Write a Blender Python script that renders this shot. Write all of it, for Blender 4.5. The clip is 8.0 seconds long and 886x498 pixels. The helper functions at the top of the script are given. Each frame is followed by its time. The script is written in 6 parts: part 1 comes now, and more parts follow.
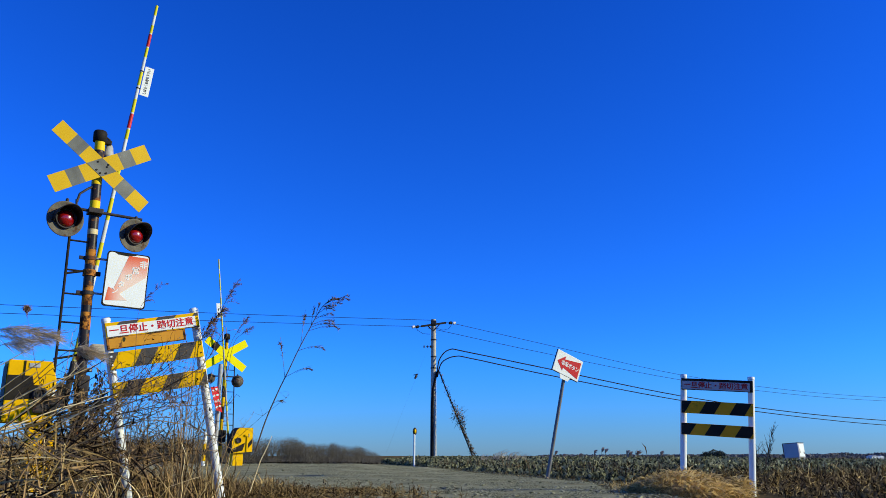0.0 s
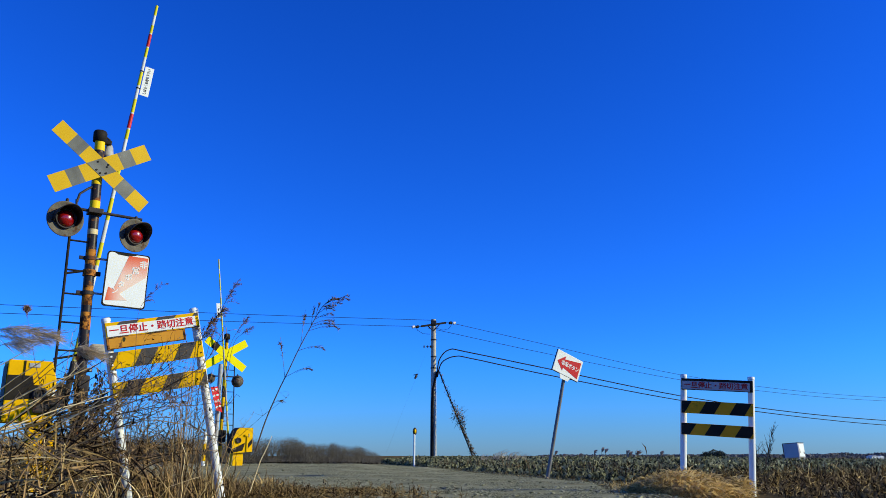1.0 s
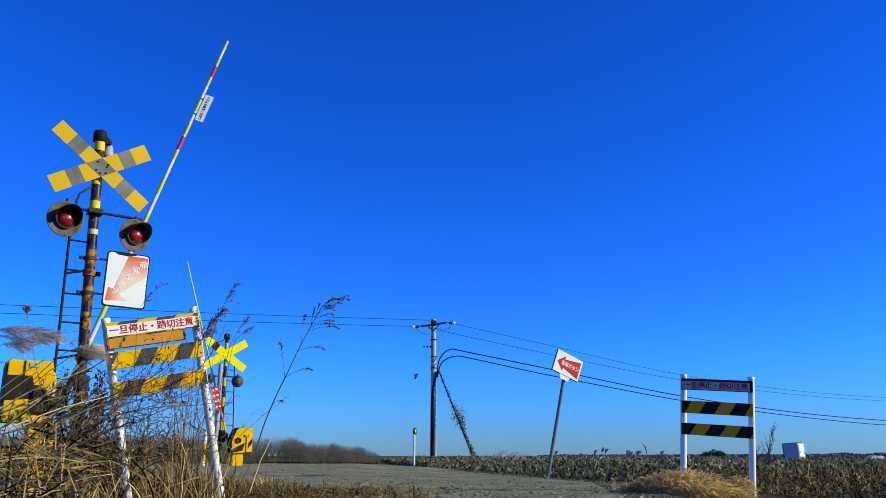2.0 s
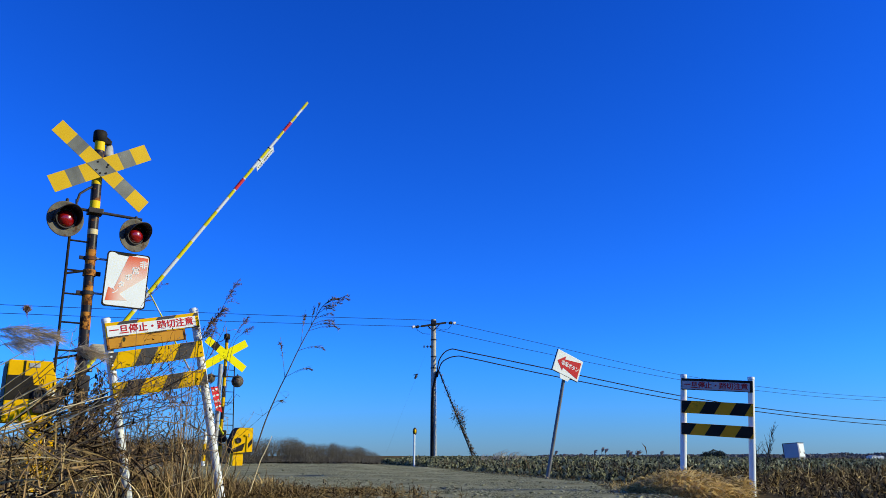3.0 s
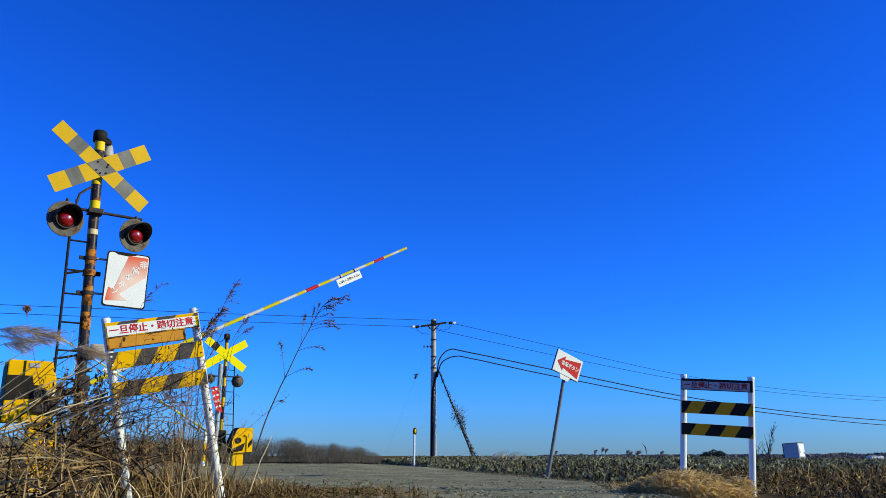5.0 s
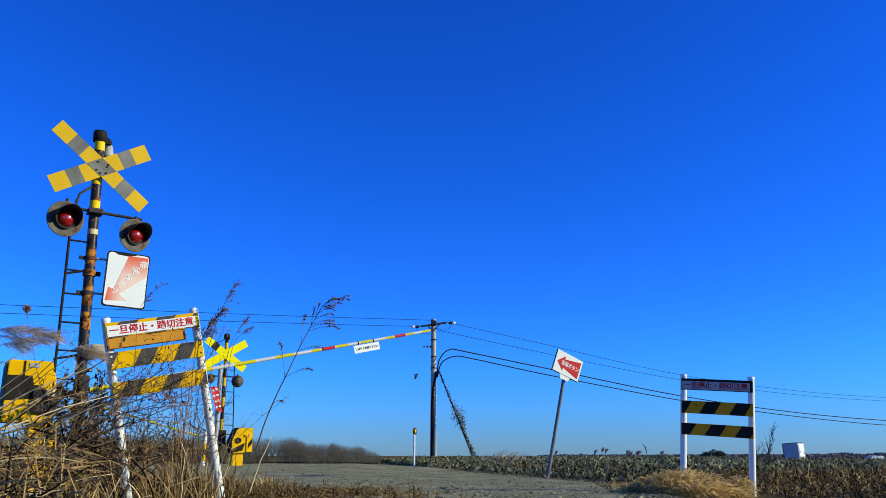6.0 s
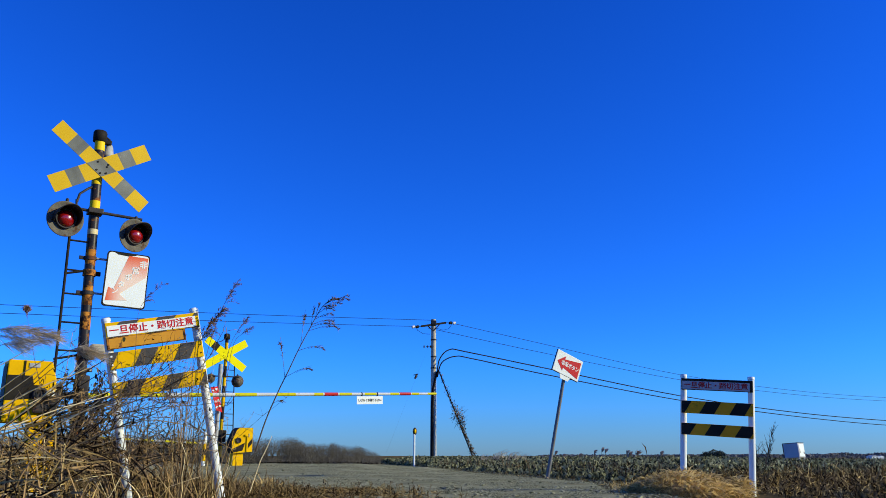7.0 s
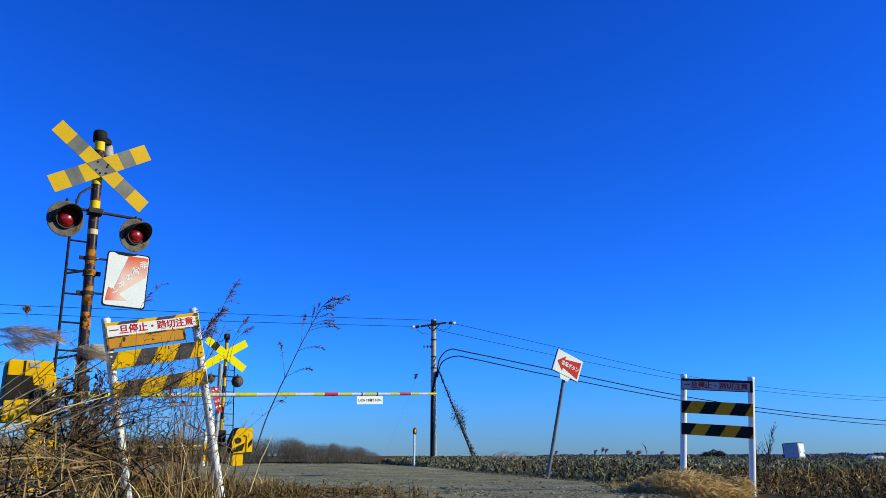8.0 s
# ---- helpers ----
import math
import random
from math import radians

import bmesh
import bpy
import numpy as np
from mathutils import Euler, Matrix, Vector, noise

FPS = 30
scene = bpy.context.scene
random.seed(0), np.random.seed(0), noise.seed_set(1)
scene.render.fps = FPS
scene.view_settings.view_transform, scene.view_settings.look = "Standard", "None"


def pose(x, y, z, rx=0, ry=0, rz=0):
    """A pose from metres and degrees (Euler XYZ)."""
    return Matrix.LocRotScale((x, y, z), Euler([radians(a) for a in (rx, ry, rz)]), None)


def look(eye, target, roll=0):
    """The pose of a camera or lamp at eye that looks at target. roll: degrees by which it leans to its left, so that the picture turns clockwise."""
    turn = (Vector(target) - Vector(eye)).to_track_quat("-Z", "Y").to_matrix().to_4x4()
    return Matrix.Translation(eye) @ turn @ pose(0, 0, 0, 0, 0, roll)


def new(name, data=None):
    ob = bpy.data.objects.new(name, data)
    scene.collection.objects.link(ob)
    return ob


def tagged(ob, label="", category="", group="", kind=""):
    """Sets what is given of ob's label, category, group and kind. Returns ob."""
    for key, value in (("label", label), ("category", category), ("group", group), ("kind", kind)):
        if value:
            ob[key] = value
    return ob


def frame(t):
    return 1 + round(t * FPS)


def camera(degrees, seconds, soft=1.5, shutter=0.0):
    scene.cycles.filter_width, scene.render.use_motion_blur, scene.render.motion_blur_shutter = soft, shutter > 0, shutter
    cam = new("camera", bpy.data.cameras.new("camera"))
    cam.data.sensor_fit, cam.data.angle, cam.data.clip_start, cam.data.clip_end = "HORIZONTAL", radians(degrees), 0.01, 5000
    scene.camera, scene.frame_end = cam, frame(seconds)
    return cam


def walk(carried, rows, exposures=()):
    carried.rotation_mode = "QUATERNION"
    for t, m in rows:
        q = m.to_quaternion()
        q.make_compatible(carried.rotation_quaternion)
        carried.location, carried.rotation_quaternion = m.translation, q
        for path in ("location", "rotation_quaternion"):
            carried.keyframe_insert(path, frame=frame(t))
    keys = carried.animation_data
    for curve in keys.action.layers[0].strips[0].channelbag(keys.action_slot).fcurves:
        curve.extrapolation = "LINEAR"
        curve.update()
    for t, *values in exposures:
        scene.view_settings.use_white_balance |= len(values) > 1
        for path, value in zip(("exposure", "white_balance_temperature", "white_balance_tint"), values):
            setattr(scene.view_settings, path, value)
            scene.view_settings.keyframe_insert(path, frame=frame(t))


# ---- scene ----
cam = camera(58.49, 8.0, soft=0.6, shutter=0.3)
EYE = 0.45
CAM = pose(0, 0, EYE, 90 + 14.61, 0, 0)
walk(cam, [(0.0, CAM), (8.0, CAM)], exposures=[(0.0, 0.0), (8.0, 0.0)])

# ---- light ----
SUN_ELEV, SUN_AZ = 22.0, 98.0          # azimuth clockwise from +Y
world = bpy.data.worlds.new("clear_sky")
scene.world = world
world.use_nodes = True
wn, wl = world.node_tree.nodes, world.node_tree.links
sky = wn.new("ShaderNodeTexSky")
sky.sky_type = "NISHITA"
sky.sun_disc = False
sky.sun_elevation, sky.sun_rotation = radians(SUN_ELEV), radians(SUN_AZ)
sky.air_density, sky.dust_density, sky.ozone_density = 1.0, 0.1, 4.0
deep = wn.new("ShaderNodeHueSaturation")       # the deep blue of very clear, dry winter air
deep.inputs["Saturation"].default_value = 1.2
depth = wn.new("ShaderNodeGamma")
depth.inputs["Gamma"].default_value = 1.18
tone = wn.new("ShaderNodeMix")
tone.data_type, tone.blend_type = "RGBA", "MULTIPLY"
tone.inputs["Factor"].default_value = 1.0
tone.inputs["B"].default_value = (0.147, 0.53, 1.29, 1)
wl.new(sky.outputs[0], deep.inputs["Color"])
wl.new(deep.outputs[0], depth.inputs["Color"])
wl.new(depth.outputs[0], tone.inputs["A"])
# thin haze that greys the air low over the fields
way = wn.new("ShaderNodeTexCoord")
split = wn.new("ShaderNodeSeparateXYZ")
low = wn.new("ShaderNodeMapRange")
low.interpolation_type = "SMOOTHSTEP"
low.inputs["From Min"].default_value, low.inputs["From Max"].default_value = -0.02, 0.13
low.inputs["To Min"].default_value, low.inputs["To Max"].default_value = 1.0, 0.0
haze = wn.new("ShaderNodeMix")
haze.data_type, haze.blend_type = "RGBA", "MULTIPLY"
haze.inputs["B"].default_value = (1.3, 0.72, 0.74, 1)
wl.new(way.outputs["Generated"], split.inputs[0])
wl.new(split.outputs["Z"], low.inputs["Value"])
wl.new(low.outputs[0], haze.inputs["Factor"])
wl.new(tone.outputs["Result"], haze.inputs["A"])
wl.new(haze.outputs["Result"], wn["Background"].inputs[0])
wn["Background"].inputs[1].default_value = 0.137
sun = new("sun", bpy.data.lights.new("sun", "SUN"))
sun.data.energy, sun.data.angle, sun.data.color = 5.2, radians(0.5), (1.0, 0.92, 0.6)
_a, _e = radians(SUN_AZ), radians(SUN_ELEV)
sun.matrix_world = look((0, 0, 0), (-math.sin(_a) * math.cos(_e), -math.cos(_a) * math.cos(_e), -math.sin(_e)))
sun.location = (60, -20, 40)


# ---- materials ----
def mat(name, c1, c2=None, rough=0.6, metal=0.0, scale=8.0, fine=60.0, bump=0.15, spot=None, spot_amt=0.0, spot_scale=6.0,
        coords="Object", trans=0.0, island=0.0, spec=0.5):
    """Two colours mixed by coarse and fine noise, an optional third in spots (rust, dirt), and fine relief."""
    m = bpy.data.materials.new(name)
    m.use_nodes = True
    n, l = m.node_tree.nodes, m.node_tree.links
    b = n["Principled BSDF"]
    b.inputs["Roughness"].default_value, b.inputs["Metallic"].default_value = rough, metal
    b.inputs["Specular IOR Level"].default_value = spec
    tc = n.new("ShaderNodeTexCoord")
    src = tc.outputs[coords]
    n1 = n.new("ShaderNodeTexNoise"); n1.inputs["Scale"].default_value = scale; n1.inputs["Detail"].default_value = 5
    n2 = n.new("ShaderNodeTexNoise"); n2.inputs["Scale"].default_value = fine; n2.inputs["Detail"].default_value = 3
    l.new(src, n1.inputs["Vector"]); l.new(src, n2.inputs["Vector"])
    add = n.new("ShaderNodeMath"); add.operation = "MULTIPLY_ADD"; add.inputs[1].default_value = 0.45
    l.new(n2.outputs[0], add.inputs[0]); l.new(n1.outputs[0], add.inputs[2])
    if island:
        geo = n.new("ShaderNodeNewGeometry")
        mi = n.new("ShaderNodeMath"); mi.operation = "MULTIPLY_ADD"; mi.inputs[1].default_value = island
        off = n.new("ShaderNodeMath"); off.operation = "SUBTRACT"; off.inputs[1].default_value = island / 2
        l.new(geo.outputs["Random Per Island"], mi.inputs[0]); l.new(add.outputs[0], mi.inputs[2]); l.new(mi.outputs[0], off.inputs[0])
        value = off.outputs[0]
    else:
        value = add.outputs[0]
    r = n.new("ShaderNodeMapRange"); r.inputs["From Min"].default_value, r.inputs["From Max"].default_value = 0.45, 1.0
    l.new(value, r.inputs["Value"])
    mix = n.new("ShaderNodeMix"); mix.data_type = "RGBA"
    mix.inputs["A"].default_value, mix.inputs["B"].default_value = (*c1, 1), (*(c2 or c1), 1)
    l.new(r.outputs[0], mix.inputs["Factor"])
    col = mix.outputs["Result"]
    if spot:
        n3 = n.new("ShaderNodeTexNoise"); n3.inputs["Scale"].default_value = spot_scale; n3.inputs["Detail"].default_value = 7
        n3.inputs["Roughness"].default_value = 0.65
        l.new(src, n3.inputs["Vector"])
        r3 = n.new("ShaderNodeMapRange")
        r3.inputs["From Min"].default_value, r3.inputs["From Max"].default_value = 0.72 - 0.4 * spot_amt, 0.80 - 0.4 * spot_amt
        l.new(n3.outputs[0], r3.inputs["Value"])
        mx = n.new("ShaderNodeMix"); mx.data_type = "RGBA"; mx.inputs["B"].default_value = (*spot, 1)
        l.new(r3.outputs[0], mx.inputs["Factor"]); l.new(col, mx.inputs["A"])
        col = mx.outputs["Result"]
        rr = n.new("ShaderNodeMapRange"); rr.inputs["To Min"].default_value, rr.inputs["To Max"].default_value = rough, 0.9
        l.new(r3.outputs[0], rr.inputs["Value"]); l.new(rr.outputs[0], b.inputs["Roughness"])
    l.new(col, b.inputs["Base Color"])
    if bump:
        bp = n.new("ShaderNodeBump"); bp.inputs["Strength"].default_value = bump; bp.inputs["Distance"].default_value = 0.01
        l.new(add.outputs[0], bp.inputs["Height"]); l.new(bp.outputs[0], b.inputs["Normal"])
    if trans:
        b.inputs["Subsurface Weight"].default_value = trans
        b.inputs["Subsurface Radius"].default_value = (0.02, 0.015, 0.006)
    return m


RUST = (0.16, 0.055, 0.018)
M_YELLOW = mat("yellow_paint", (0.67, 0.38, 0.0), (0.8, 0.465, 0.0), 0.55, scale=5, bump=0.03, spot=(0.36, 0.2, 0.04), spot_amt=0.14, spot_scale=14, spec=0.06)
M_FILM = mat("yellow_reflective_film", (0.48, 0.305, 0.0), (0.6, 0.385, 0.003), 0.5, scale=3, bump=0.02, spot=(0.42, 0.27, 0.05), spot_amt=0.12, spot_scale=9, spec=0.1)
M_YELLOW_B = mat("bright_yellow_paint", (0.74, 0.66, 0.0), (0.84, 0.76, 0.0), 0.5, scale=5, bump=0.03, spec=0.06)
M_BLACK = mat("black_paint", (0.014, 0.013, 0.010), (0.03, 0.027, 0.02), 0.6, scale=9, bump=0.05, spec=0.06)
M_FADED = mat("faded_black_film", (0.022, 0.028, 0.024), (0.13, 0.145, 0.122), 0.42, scale=2.6, fine=5, bump=0.03, spot=(0.3, 0.28, 0.19), spot_amt=0.1, spec=0.25)
M_BLACKISH = mat("weathered_black_stripe", (0.032, 0.031, 0.026), (0.07, 0.066, 0.054), 0.55, scale=7, bump=0.05, spec=0.3)
M_WHITE = mat("white_paint", (0.70, 0.75, 0.66), (0.79, 0.83, 0.75), 0.45, scale=4, bump=0.03, spot=(0.5, 0.48, 0.39), spot_amt=0.13, spec=0.2)
M_WPOST = mat("white_post_paint", (0.62, 0.65, 0.57), (0.74, 0.77, 0.69), 0.42, scale=5, bump=0.05, spot=(0.26, 0.22, 0.16), spot_amt=0.36, spot_scale=13, spec=0.25)
# shaded copy of the fence yellow, more orange to offset blue skylight
M_YELLOW_SHADED = mat("shaded_yellow_paint", (0.72, 0.3, 0.012), (0.86, 0.38, 0.02), 0.55, scale=5, bump=0.03, spot=(0.36, 0.16, 0.03), spot_amt=0.2, spot_scale=12, spec=0.06)
# shaded copy of the white board face, darkened in its colour
M_FACE_SHADED = mat("shaded_white_film", (0.4, 0.37, 0.36), (0.5, 0.47, 0.45), 0.5, scale=4, bump=0.03, spot=(0.26, 0.22, 0.19), spot_amt=0.24, spot_scale=9, spec=0.1)
M_RED = mat("red_film", (0.44, 0.012, 0.012), (0.55, 0.02, 0.018), 0.45, scale=5, bump=0.02, spec=0.2)
M_SIGNRED = mat("bright_red_film", (0.72, 0.02, 0.02), (0.8, 0.035, 0.03), 0.45, scale=5, bump=0.02, spec=0.2)
M_FADERED = mat("faded_red_film", (0.66, 0.07, 0.02), (0.72, 0.16, 0.06), 0.45, scale=2.2, fine=9, bump=0.02, spec=0.15)


def bleach(m, pale):
    """Sun-bleaches a film: its colour survives at the top and at the arrow's tip."""
    n, l = m.node_tree.nodes, m.node_tree.links
    tc, sep = n.new("ShaderNodeTexCoord"), n.new("ShaderNodeSeparateXYZ")
    l.new(tc.outputs["Object"], sep.inputs[0])
    ends = []
    for axis, a, c in (("Z", 0.02, 0.27), ("X", -0.04, -0.19)):
        r = n.new("ShaderNodeMapRange")
        r.inputs["From Min"].default_value, r.inputs["From Max"].default_value = a, c
        l.new(sep.outputs[axis], r.inputs["Value"])
        ends.append(r.outputs[0])
    top = n.new("ShaderNodeMath"); top.operation = "MAXIMUM"
    l.new(ends[0], top.inputs[0]); l.new(ends[1], top.inputs[1])
    mx = n.new("ShaderNodeMix"); mx.data_type = "RGBA"
    base = n["Principled BSDF"].inputs["Base Color"]
    l.new(top.outputs[0], mx.inputs["Factor"]); l.new(base.links[0].from_socket, mx.inputs["B"])
    mx.inputs["A"].default_value = (*pale, 1)
    l.new(mx.outputs["Result"], base)


bleach(M_FADERED, (0.78, 0.6, 0.46))
M_STEEL = mat("galvanised_steel", (0.26, 0.27, 0.24), (0.42, 0.43, 0.39), 0.55, 0.0, scale=14, bump=0.06, spec=0.2)
M_DARKSTEEL = mat("dark_steel", (0.022, 0.021, 0.02), (0.06, 0.052, 0.044), 0.55, 0.0, scale=12, bump=0.1, spot=RUST, spot_amt=0.25, spec=0.15)
M_RUST = mat("rusty_steel", (0.2, 0.06, 0.01), (0.56, 0.23, 0.025), 0.65, scale=8, fine=30, bump=0.3, spot=(0.04, 0.018, 0.01), spot_amt=0.62, spot_scale=11, spec=0.15)
M_PLATE = mat("lamp_backplate", (0.05, 0.05, 0.04), (0.17, 0.155, 0.115), 0.65, scale=7, bump=0.2, spot=(0.09, 0.045, 0.02), spot_amt=0.5, spot_scale=10, spec=0.12)
M_SOOT = mat("matt_black_hood", (0.012, 0.011, 0.011), (0.022, 0.02, 0.02), 0.7, scale=9, bump=0.05)
M_LENS = mat("red_lens", (0.15, 0.001, 0.002), (0.36, 0.006, 0.005), 0.2, scale=20, bump=0.0, spec=1.0)
M_WOODPOLE = mat("utility_pole", (0.36, 0.33, 0.25), (0.52, 0.48, 0.37), 0.8, scale=4, bump=0.06, spec=0.05)
M_CONC = mat("concrete", (0.34, 0.33, 0.3), (0.46, 0.45, 0.42), 0.85, scale=6, bump=0.25)
M_BEIGE = mat("beige_plastic", (0.36, 0.32, 0.2), (0.52, 0.47, 0.32), 0.6, scale=6, bump=0.05, spot=(0.14, 0.1, 0.06), spot_amt=0.3, spec=0.1)
M_ARM_Y = mat("dull_yellow_arm_paint", (0.56, 0.5, 0.008), (0.66, 0.6, 0.02), 0.5, scale=5, bump=0.03, spot=(0.3, 0.26, 0.06), spot_amt=0.2, spot_scale=14, spec=0.08)
M_ARM_W = mat("dull_white_arm_paint", (0.5, 0.53, 0.48), (0.62, 0.65, 0.6), 0.5, scale=5, bump=0.03, spot=(0.3, 0.28, 0.22), spot_amt=0.22, spot_scale=14, spec=0.15)
M_GREYPOLE = mat("weathered_grey_pole", (0.12, 0.122, 0.11), (0.22, 0.222, 0.2), 0.5, scale=9, bump=0.06, spot=(0.16, 0.08, 0.03), spot_amt=0.2, spec=0.15)
M_CABLE = mat("cable", (0.004, 0.004, 0.006), (0.009, 0.009, 0.011), 0.6, bump=0.0, spec=0.1)
M_CERAMIC = mat("ceramic", (0.7, 0.7, 0.68), (0.8, 0.8, 0.78), 0.2, bump=0.0)
M_ORANGE = mat("reflective_board", (0.5, 0.22, 0.012), (0.62, 0.3, 0.02), 0.45, scale=6, bump=0.04, spot=(0.2, 0.08, 0.025), spot_amt=0.26, spot_scale=9, spec=0.2)
M_DRY = mat("dry_straw", (0.12, 0.07, 0.02), (0.6, 0.44, 0.165), 0.7, scale=3, bump=0.05, island=1.2, spec=0.04)
M_STEM = mat("dry_stems", (0.028, 0.018, 0.007), (0.28, 0.195, 0.075), 0.8, scale=3, bump=0.05, island=1.1, spec=0.02)
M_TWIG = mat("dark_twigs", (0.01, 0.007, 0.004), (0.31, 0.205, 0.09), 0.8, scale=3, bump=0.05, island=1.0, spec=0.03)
M_REED = mat("grey_reed_stem", (0.04, 0.028, 0.018), (0.15, 0.11, 0.065), 0.7, scale=3, bump=0.05, spec=0.05)
M_SILVER = mat("silver_grass_plume", (0.4, 0.32, 0.19), (0.84, 0.72, 0.48), 0.8, scale=4, bump=0.0, island=0.8, spec=0.1)
M_CANE = mat("pale_reed_stalk", (0.34, 0.23, 0.07), (0.92, 0.74, 0.36), 0.5, scale=3, bump=0.05, island=0.9, spec=0.06)
M_MOULD = mat("withered_leaves", (0.014, 0.009, 0.004), (0.25, 0.16, 0.056), 0.85, scale=6, bump=0.1, island=0.9, spec=0.05)
# cabinet white with its shade put into the grey; the lit door stays white
M_BOX_SHADED = mat("shaded_cabinet_white", (0.42, 0.42, 0.4), (0.5, 0.5, 0.48), 0.5, scale=4, bump=0.03, spec=0.1)
M_PLUME = mat("seed_plume", (0.16, 0.10, 0.065), (0.34, 0.24, 0.16), 0.8, scale=4, bump=0.0, island=0.8)
M_HEAD = mat("reed_head", (0.24, 0.17, 0.12), (0.52, 0.4, 0.3), 0.8, scale=4, bump=0.0, island=0.8)
M_TAN = mat("tan_grass", (0.3, 0.2, 0.055), (0.86, 0.65, 0.27), 0.75, scale=2, bump=0.05, island=0.9, spec=0.05)
M_SASA = mat("bamboo_grass_leaf", (0.022, 0.028, 0.01), (0.33, 0.33, 0.15), 0.55, scale=3, bump=0.05, island=1.4, spec=0.2)
# distance haze is put into the twigs' colour, lighter and greyer
M_WOODS = mat("bare_woods", (0.062, 0.057, 0.04), (0.19, 0.172, 0.122), 0.9, scale=0.1, fine=2, bump=0.0, island=0.8, spec=0.02)
M_EVERGREEN = mat("evergreen", (0.012, 0.022, 0.012), (0.03, 0.045, 0.022), 0.8, scale=1, bump=0.0, island=0.8)
# pale grey of the far foliage has the haze painted in
M_FARHILL = mat("far_field_trees", (0.1, 0.1, 0.1), (0.18, 0.175, 0.16), 0.95, scale=0.05, fine=0.6, bump=0.0, spec=0.05)
M_FIELDWEED = mat("dark_field_weeds", (0.012, 0.011, 0.008), (0.045, 0.036, 0.022), 0.9, scale=3, bump=0.0, island=0.9, spec=0.02)
M_STONE = mat("gravel_stone", (0.11, 0.115, 0.062), (0.36, 0.35, 0.205), 0.85, scale=4, bump=0.2, island=1.0, spec=0.03)


def thin_leaf(m, amount):
    """Lets part of the light through, as dry blades and leaves do."""
    n, l = m.node_tree.nodes, m.node_tree.links
    b = n["Principled BSDF"]
    t, mx = n.new("ShaderNodeBsdfTranslucent"), n.new("ShaderNodeMixShader")
    mx.inputs[0].default_value = amount
    l.new(b.inputs["Base Color"].links[0].from_socket, t.inputs["Color"])
    l.new(b.outputs[0], mx.inputs[1])
    l.new(t.outputs[0], mx.inputs[2])
    l.new(mx.outputs[0], n["Material Output"].inputs["Surface"])


for leaf, share in ((M_TAN, 0.45), (M_DRY, 0.35), (M_SASA, 0.25), (M_SILVER, 0.4), (M_PLUME, 0.3)):
    thin_leaf(leaf, share)


def ground_material(name, a, b, c, s1, s2, bump=0.7):
    m = mat(name, a, b, 0.95, scale=s1, fine=s2, bump=bump, spot=c, spot_amt=0.35, spot_scale=s1 * 2.3, spec=0.0)
    return m


M_SOIL = ground_material("dry_weedy_soil", (0.085, 0.062, 0.027), (0.16, 0.12, 0.055), (0.055, 0.045, 0.02), 0.6, 9)
M_GRAVEL = ground_material("gravel_bed", (0.14, 0.146, 0.082), (0.32, 0.318, 0.185), (0.2, 0.17, 0.085), 1.4, 48, 0.8)


# ---- mesh helpers ----
def box(bm, c, s, m=None, bevel=0.0, mi=0):
    r = bmesh.ops.create_cube(bm, size=1.0)
    vs = r["verts"]
    bmesh.ops.scale(bm, vec=s, verts=vs)
    if bevel:
        es = list({e for v in vs for e in v.link_edges})
        g = bmesh.ops.bevel(bm, geom=es, offset=bevel, segments=2, affect="EDGES", profile=0.6)
        vs = list({v for f in g["faces"] for v in f.verts} | {v for v in vs if v.is_valid})
    bmesh.ops.translate(bm, vec=c, verts=vs)
    if m is not None:
        bmesh.ops.transform(bm, matrix=m, verts=vs)
    for f in {f for v in vs for f in v.link_faces}:
        f.material_index = mi
    return vs


def tube(bm, pts, radii, n=10, mi=0, cap=True, mis=None):
    """A tube along points; radii one number or one for each point."""
    pts = [Vector(p) for p in pts]
    if isinstance(radii, (int, float)):
        radii = [radii] * len(pts)
    rings = []
    up = Vector((0, 0, 1))
    d0 = (pts[1] - pts[0]).normalized()
    if abs(d0.dot(up)) > 0.9:
        up = Vector((0, 1, 0))
    x = d0.cross(up).normalized()
    for i, p in enumerate(pts):
        d = (pts[min(i + 1, len(pts) - 1)] - pts[max(i - 1, 0)]).normalized()
        x = (x - d * x.dot(d)).normalized()
        y = d.cross(x)
        rings.append([bm.verts.new(p + (x * math.cos(2 * math.pi * k / n) + y * math.sin(2 * math.pi * k / n)) * radii[i]) for k in range(n)])
    for j, (a, b) in enumerate(zip(rings, rings[1:])):
        for k in range(n):
            f = bm.faces.new((a[k], a[(k + 1) % n], b[(k + 1) % n], b[k]))
            f.material_index, f.smooth = mis[j] if mis else mi, n > 5
    if cap:
        for ring, flip in ((rings[0], True), (rings[-1], False)):
            f = bm.faces.new(ring[::-1] if flip else ring)
            f.material_index = mi
            for edge in f.edges:
                edge.smooth = False
    return rings


def lathe(bm, prof, n=24, m=None, mi=0):
    """Turns a profile of (radius, z) about z."""
    rings = []
    for r, z in prof:
        if r < 1e-5:
            rings.append([bm.verts.new((0, 0, z))])
        else:
            rings.append([bm.verts.new((r * math.cos(2 * math.pi * k / n), r * math.sin(2 * math.pi * k / n), z)) for k in range(n)])
    for a, b in zip(rings, rings[1:]):
        for k in range(n):
            q = [a[k % len(a)], a[(k + 1) % len(a)], b[(k + 1) % len(b)], b[k % len(b)]]
            q = list(dict.fromkeys(q))
            if len(q) > 2:
                f = bm.faces.new(q)
                f.material_index, f.smooth = mi, True
    if m is not None:
        bmesh.ops.transform(bm, matrix=m, verts=[v for r in rings for v in r])


